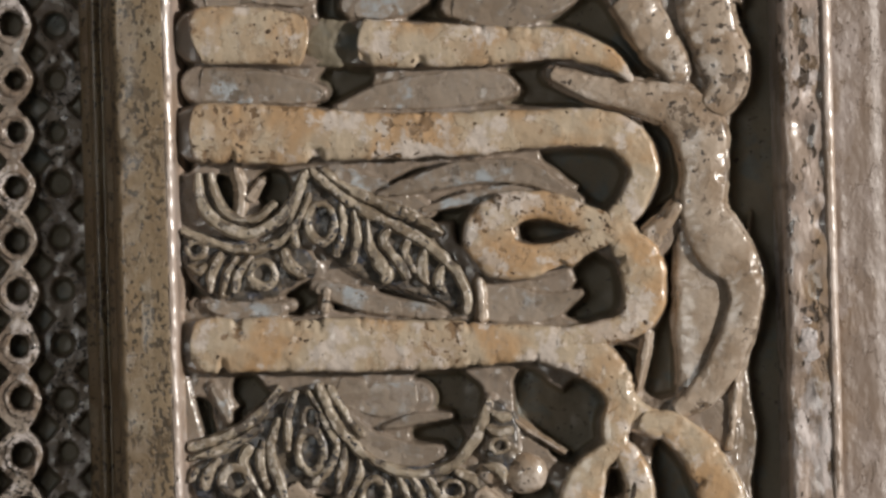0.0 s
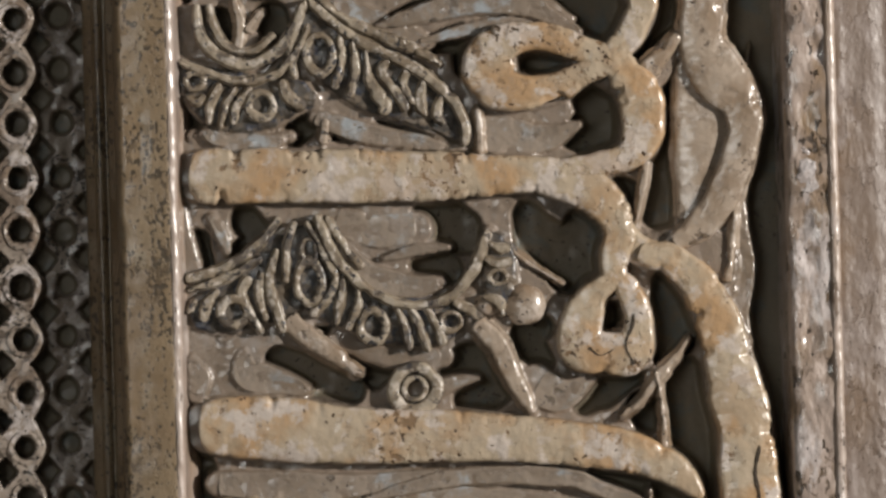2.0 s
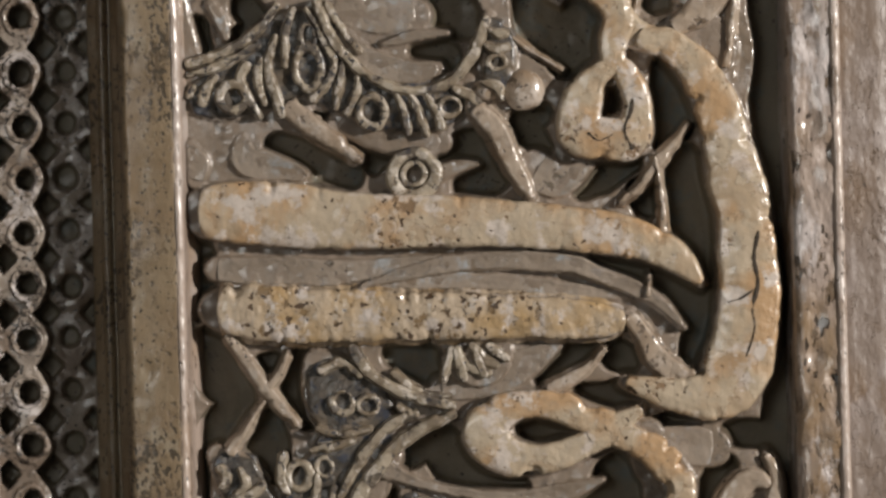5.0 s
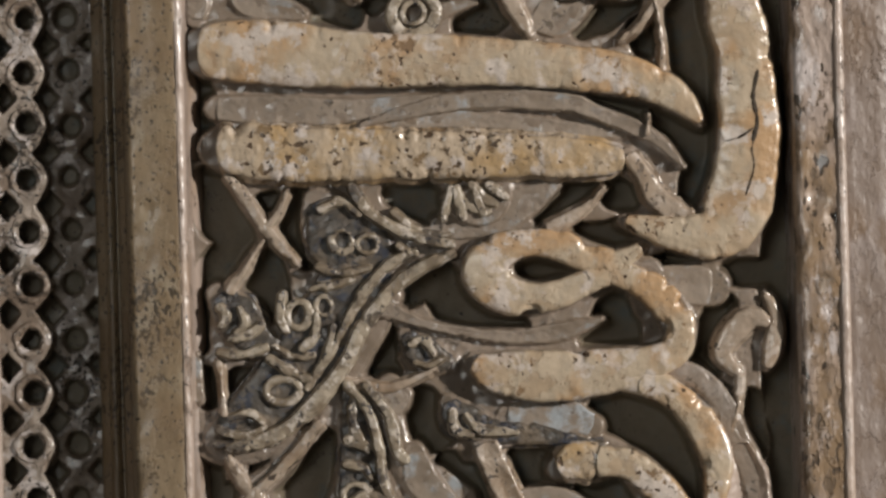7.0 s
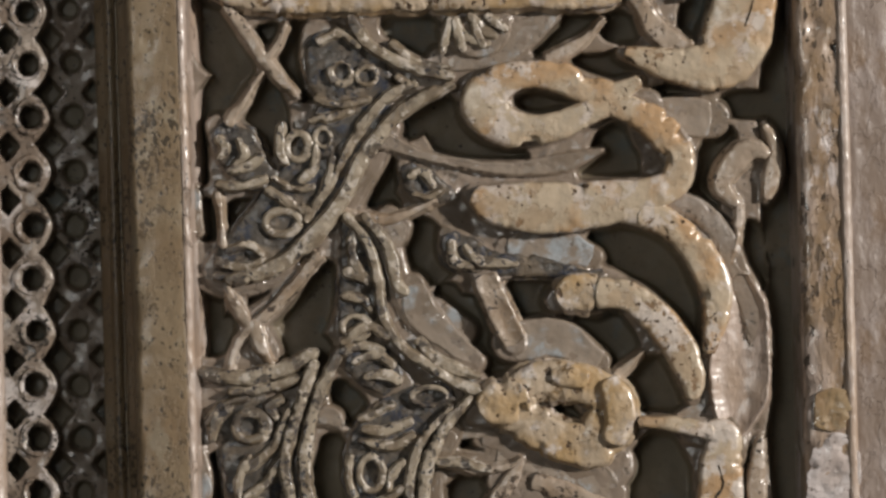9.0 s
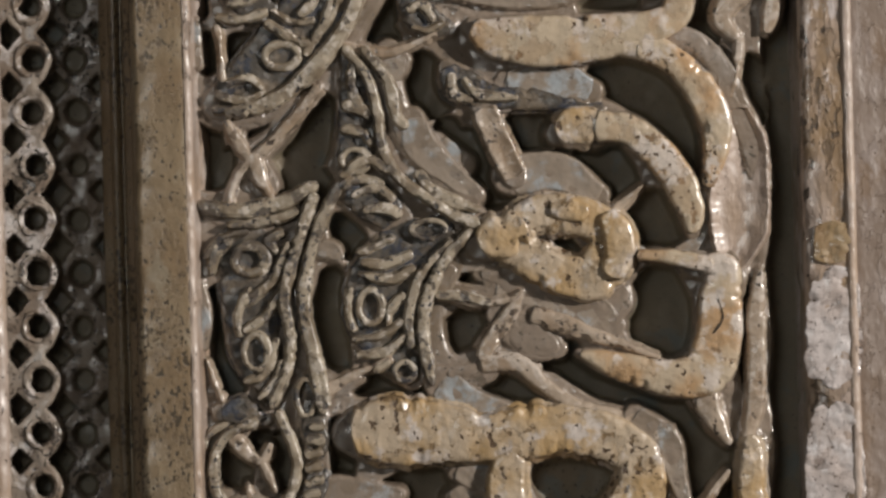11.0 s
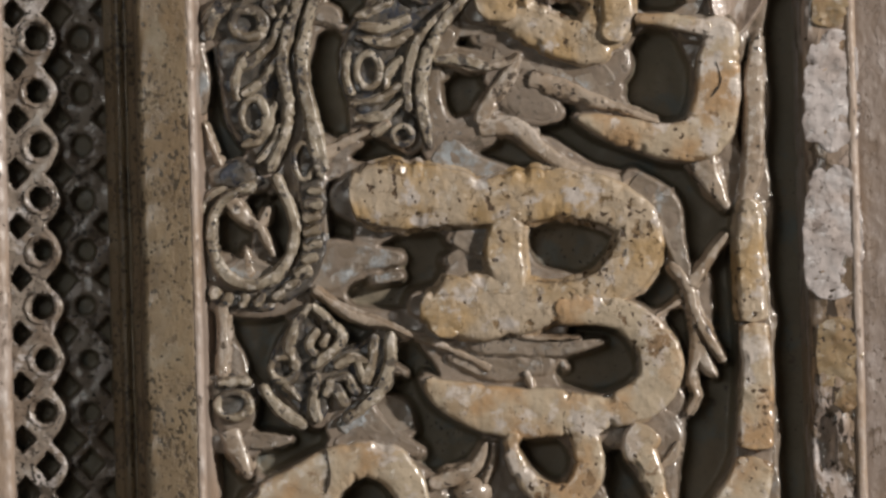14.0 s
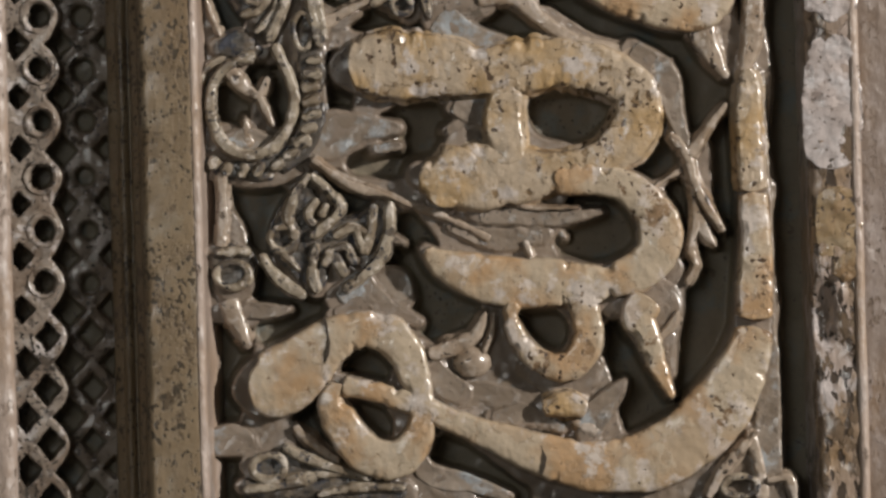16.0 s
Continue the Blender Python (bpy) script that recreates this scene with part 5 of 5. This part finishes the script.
rib(13, [(-129.7, -633, 2.9), (-121, -632.1, 4.0), (-111.3, -632.3, 2.9)])
stem(10, [(-123.4, -656.1, 9.8), (-119.2, -669.2, 9.8), (-114.9, -679.3, 5.2)])
blade(8, [(-113.3, -662.2, 8.6), (-101.8, -662.5, 7.5), (-93.2, -662.1, 3.4)])
blade(7, [(-133.8, -729, 14.3), (-120.8, -728, 17.2), (-113.5, -732.5, 6.9)])
palmette(7, [(-113.8, -741.4, 12.6), (-95.4, -743.6, 18.9), (-75.4, -745.3, 13.2), (-55.5, -751.6, 5.7)])
eye(-105.2, -742.2, 9.8, 8.0)
rib(13, [(-98, -731.5, 3.4), (-86.7, -738.1, 4.6), (-69.6, -744.3, 4.0), (-52.6, -750, 2.9)])
rib(12, [(-98.5, -748.7, 2.9), (-81.2, -746.9, 3.4), (-63.9, -746.8, 2.3)])
palmette(8, [(-118.6, -751.6, 8.6), (-92.9, -755.2, 12.6), (-64.1, -753.7, 12.6), (-35.5, -756.8, 11.5)])
rib(13, [(-118.7, -753.3, 2.9), (-98.5, -751.6, 4.0), (-81.2, -748.6, 3.4)])
rib(13, [(-81.4, -756.6, 2.9), (-58.4, -753.3, 4.0), (-35.5, -755, 2.9)])
stem(9, [(-92, -721.6, 4.0), (-80.8, -732, 5.7), (-69.5, -740.9, 4.6)])
stem(11, [(7.2, -666.1, 2.9), (0.6, -678.3, 7.5), (-13.4, -684.5, 8.6), (-22.6, -686.5, 5.7)])
bud(-0.4, -691.7, 9.8, 8.0)
twig(11, [(6.1, -685.6, 4.6), (9.8, -677.1, 4.0), (11.2, -667.4, 2.3)])
blade(8, [(-20.7, -690.6, 8.6), (-13.9, -702.3, 14.3), (-5.4, -708.2, 11.5)])
blade(6, [(-22.8, -712.1, 11.5), (0.3, -708.4, 13.2), (17.5, -710.3, 12.6), (43.3, -711, 8.6)])
blade(9, [(8.6, -720.1, 7.5), (25.8, -719.2, 11.5), (45.7, -726.9, 5.7)])
worn(16, [(34.5, -715.7, 8.6), (46.1, -714, 14.3), (57.5, -717.2, 9.8)])
blade(11, [(57.1, -730.1, 11.5), (63.2, -718.8, 13.2), (72, -709, 9.2), (77.4, -702.5, 2.3)])
twig(11, [(51.5, -724.2, 5.7), (60.1, -727.3, 6.9)])
blade(6, [(-29.2, -736.3, 5.7), (-23.8, -747.9, 11.5), (-1, -754.3, 8.6), (16.1, -760.5, 5.7)])
blade(9, [(5.8, -614.4, 14.3), (31.5, -618.5, 9.8), (48.7, -619.6, 7.5), (68.3, -616.7, 2.9)])
twig(11, [(8.8, -608.1, 3.4), (31.6, -613.9, 3.4), (54.6, -614.6, 2.3)])
blade(8, [(-8.8, -622.6, 5.7), (14, -629.8, 11.5), (37, -627.6, 10.3)])
twig(10, [(28.3, -631.7, 3.4), (30.9, -638.9, 4.0)])
blade(9, [(-7.1, -561.8, 7.5), (7.2, -565, 14.3), (21.6, -562.6, 8.6)])
blade(8, [(-10.3, -573.7, 5.7), (1.3, -570.6, 11.5), (12.9, -566.6, 8.6)])
twig(9, [(-31.4, -609.3, 2.9), (-11.5, -617.6, 4.6), (8.3, -628.2, 5.2)])
twig(11, [(-13.2, -470.5, 3.4), (5.3, -475.6, 5.2), (22.6, -473.8, 4.6), (29, -470, 2.3)])
rib(13, [(-14.7, -471, 2.3), (-0.3, -472, 3.4), (13.9, -475.9, 2.3)])
stem(11, [(29.6, -470.6, 3.4), (22.4, -481.8, 8.6), (12.2, -495.9, 9.8), (7.4, -504.4, 6.9)])
blade(6, [(17.1, -464.5, 14.3), (39.9, -470.8, 20.1), (62.6, -480.1, 20.1), (76.7, -489.1, 11.5)])
web(8, [(16.6, -481.7, 11.5), (26.5, -489.1, 18.9), (36.4, -495.2, 20.1), (47.7, -499.8, 8.6)])
stem(10, [(33.9, -481.6, 9.8), (50.9, -487.8, 10.9), (76.5, -497.7, 6.3), (99.2, -505.8, 2.9)])
stem(10, [(7.4, -504.4, 12.6), (27.4, -506.7, 9.8), (39.2, -517.9, 8.0), (55.5, -528.7, 6.9), (78.3, -535.1, 7.5), (92.5, -541.2, 11.5), (103.6, -555.9, 9.8), (107.1, -573.2, 5.7), (112, -583.1, 3.4)])
blade(8, [(-13, -515.3, 17.2), (1, -527.2, 17.2), (20.9, -533.5, 14.3)])
web(8, [(-10, -511.1, 8.6), (1.5, -507.7, 9.8), (10.2, -505.9, 8.6)])
blade(6, [(-8.5, -458, 8.6), (3, -456, 5.7), (17.3, -458.7, 4.0)])
blade(3, [(34.6, -611.7, 5.7), (48.4, -629.3, 2.9)])
blade(2, [(-12.5, -394.7, 14.3), (1.5, -405.2, 14.3)])
patch(20.4, [(188.9, -461.2, 20.1), (187.7, -483.6, 28.1), (186.6, -503.7, 28.7), (186, -524.3, 25.8)], PLASTER_FILL, 'plaster_fill', 'white plaster filling')
patch(20.2, [(187.3, -529.9, 20.1), (186.7, -552.8, 28.7), (186, -575.8, 29.8), (186.5, -598.7, 24.7)], PLASTER_FILL, 'plaster_fill', 'white plaster filling')
patch(21.0, [(187.2, -438.2, 17.2), (187.5, -449.1, 18.9), (186.6, -460.6, 17.2)], OCHRE, 'glaze_scar', 'smooth ochre-brown glaze scar')
patch(20.6, [(189.2, -607.4, 17.2), (186.3, -627.5, 23.0), (188.1, -644.7, 17.2), (194.8, -653.5, 8.6)], OCHRE, 'glaze_scar', 'smooth ochre-brown glaze scar')
patch(20.4, [(182.7, -39.1, 10.3), (184, -53.5, 11.5), (186, -62.2, 6.9)], PLASTER_FILL, 'plaster_fill', 'white plaster filling')
web(8, [(82.2, 3.7, 17.2), (96.4, -2.4, 20.1), (108, 0.1, 14.3), (118.3, 11.3, 8.6)])
web(8, [(103.9, -85.5, 8.6), (124, -86.1, 17.2), (138.2, -92.2, 20.1), (142, -109.6, 11.5)])
web(7, [(-134.3, -61.7, 5.7), (-132, -81.8, 10.3), (-129, -96.3, 11.5)])
web(7, [(-33.6, -299.5, 11.5), (-42.6, -313.6, 17.2), (-51.7, -330.5, 14.3), (-57.9, -344.7, 11.5)])
web(7, [(-34.9, -346.8, 14.3), (-35.3, -359.7, 12.6), (-31.5, -377, 14.3), (-20.5, -394.6, 17.2), (-5.2, -412.2, 14.3), (8.9, -421.2, 8.6)])
web(7, [(-107.5, -374.9, 17.2), (-84.5, -372.7, 11.5), (-93.5, -386.8, 11.5), (-105.3, -397.9, 14.3), (-99.9, -412.4, 14.3)])
web(9, [(105.9, -339.2, 8.6), (123, -346.9, 11.5), (135.5, -361.6, 11.5), (139.4, -376.1, 14.3), (147.5, -393.5, 14.3), (152.5, -419.5, 11.5)])
web(6, [(8.6, -459.9, 8.6), (31.4, -466.3, 14.3), (51.3, -472.6, 17.2), (74.2, -477.5, 20.1), (78.8, -466.2, 11.5)])
web(7, [(-5.6, -455.2, 11.5), (-14.1, -472.2, 10.3), (-15.9, -495.1, 11.5), (-7.1, -509.7, 17.2), (10.2, -507.3, 17.2)])
web(8, [(71.8, -665.9, 11.5), (90.6, -662.1, 23.0), (100.5, -665.3, 14.3), (98.6, -682.4, 11.5), (99.6, -699.7, 6.9)])
web(8, [(26.5, -694.8, 8.6), (40.6, -703.8, 11.5), (55, -704.2, 12.6), (63.9, -692.9, 5.7)])
web(6, [(-126.7, -24.9, 6.9), (-105.3, -26.9, 6.9), (-76.5, -26.3, 5.7)])
web(7, [(-128.5, -592.8, 6.9), (-105.7, -596.3, 7.5), (-82.6, -591.2, 8.6)])
web(8, [(-70.3, -666.2, 8.6), (-55.8, -660.9, 11.5), (-44.4, -662.6, 11.5), (-27.4, -670.3, 5.7)])
web(7, [(85.2, -647.6, 17.2), (101.1, -645.2, 14.3), (103.6, -659.6, 8.6)])
web(8, [(-76.1, -510.7, 11.5), (-67.6, -515.2, 11.5), (-53.1, -511.3, 5.7)])
web(7, [(-134.8, -374.1, 7.5), (-119.1, -379.8, 8.6), (-98.9, -376.6, 6.9)])
web(7, [(-133.9, -422.9, 8.6), (-111.1, -430.7, 11.5), (-85.1, -424.3, 8.6)])
web(5, [(-142, -664.2, 8.6), (-139.8, -687.2, 5.7), (-140, -716, 6.9)])
web(5, [(-55.2, -128.5, 11.5), (-38.2, -137.6, 11.5), (-21.1, -140.9, 14.3), (-3.9, -140, 11.5)])
web(9, [(81.5, -288.3, 11.5), (98.8, -287.4, 7.5), (104.4, -291.8, 4.0)])
web(9, [(117.8, -458.7, 14.3), (134.9, -462, 17.2), (137.4, -473.6, 11.5)])
web(6, [(13.1, -659.9, 8.6), (27.5, -659.8, 8.6), (64.8, -661.4, 11.5), (79.1, -661.8, 11.5)])
letter(16.8, [(72.9, -287.5, 11.5), (80.4, -288.9, 15.5), (87.7, -293.1, 13.8)])
letter(16.8, [(78.3, 9, 11.5), (86.4, 8.2, 15.5), (92.5, 2.3, 17.2), (95.7, -5.3, 17.2)])
letter(16.4, [(86.6, -85.4, 14.3), (85.1, -98.3, 14.3), (85.4, -108.9, 13.2)])
letter(16.6, [(82.9, -342.3, 17.2), (97.1, -347.9, 15.5), (109.8, -354, 14.3)])
letter(15, [(87, -73.6, 14.3), (94.7, -86.7, 14.9), (106.6, -92.5, 13.8)])
letter(16.6, [(46.4, -652.3, 23.0), (56.3, -655.4, 20.1), (58.9, -665.5, 16.1)])
letter(16.6, [(-31.4, -711.8, 10.3), (-27.2, -715.7, 12.6), (-26.5, -722, 12.6)])
letter(16.2, [(122.1, -458.8, 9.8), (132.1, -460.8, 15.5), (132.4, -470.6, 18.9)])



# each crack is a thin dark strip standing just proud of the letter
def crack(pts):
    return part("crack", swept(pts, 17.5, 0.7, 0.0, 0.3, 0.1, 0.7, 0.0, foot=14, tip=2.0), CRACK, panel, "thin dark crack")


crack([(94.5, -121, 0.8), (93, -128, 1.4), (90.1, -135.5, 1.6), (91, -141, 1.2), (93.8, -147, 0.8)])
crack([(71, -138, 0.8), (77, -142, 1.3), (84, -139, 0.8)])
crack([(156.5, -190, 0.6), (154, -203, 1.0), (155.5, -216, 0.8), (152.5, -229, 1.1), (153, -241, 0.8), (148.5, -254, 0.6)])
crack([(140, -226, 0.8), (147, -224, 1.4), (153, -220, 1.0)])
crack([(33.5, -735, 1.0), (34.5, -742, 1.4), (33, -750, 0.8)])
crack([(-75, -667, 0.8), (-73, -678, 1.3), (-75, -690, 0.8)])
crack([(126, -494, 0.8), (131, -486, 1.3), (129, -476, 0.8)])
# the small fan under the broken bar
blade(9.6, [(-2, -251, 8), (6, -255, 18), (17, -254, 21), (26, -247, 8)])
rib(12.5, [(0, -246, 3), (3, -255, 4.2), (5, -263, 3)])
rib(12.5, [(10, -244, 3), (13, -254, 4.4), (16, -261, 3)])
rib(12.5, [(16, -244, 2.6), (23, -249, 3.8), (28, -253, 2.6)])

# the carved sheet itself: it sweeps up to the foot of every stroke
SINK -= 1.7
LIFT = np.full(SINK.shape, -40.0)
for line, high, drop, reach in STROKES:
    for x, z, w in line[::2]:
        far = w / 2 + reach
        i0, i1 = np.searchsorted(GX, (x - far, x + far))
        j0, j1 = np.searchsorted(GZ, (z - far, z + far))
        d = np.hypot(GX[None, i0:i1] - x, GZ[j0:j1, None] - z) - w / 2
        rise = np.clip(1 - d / reach, 0.0, 1.0) ** 1.8
        LIFT[j0:j1, i0:i1] = np.maximum(LIFT[j0:j1, i0:i1], np.where(d < reach, -12.5 + (high - drop + 12.5) * rise, -40.0))
tagged(carve("carved_sheet", GX, GZ, SINK, 5.0, -12.5, (WEB, GROUND), panel, 1.1, LIFT), "dusty beige carved sheet with dark deep pockets")
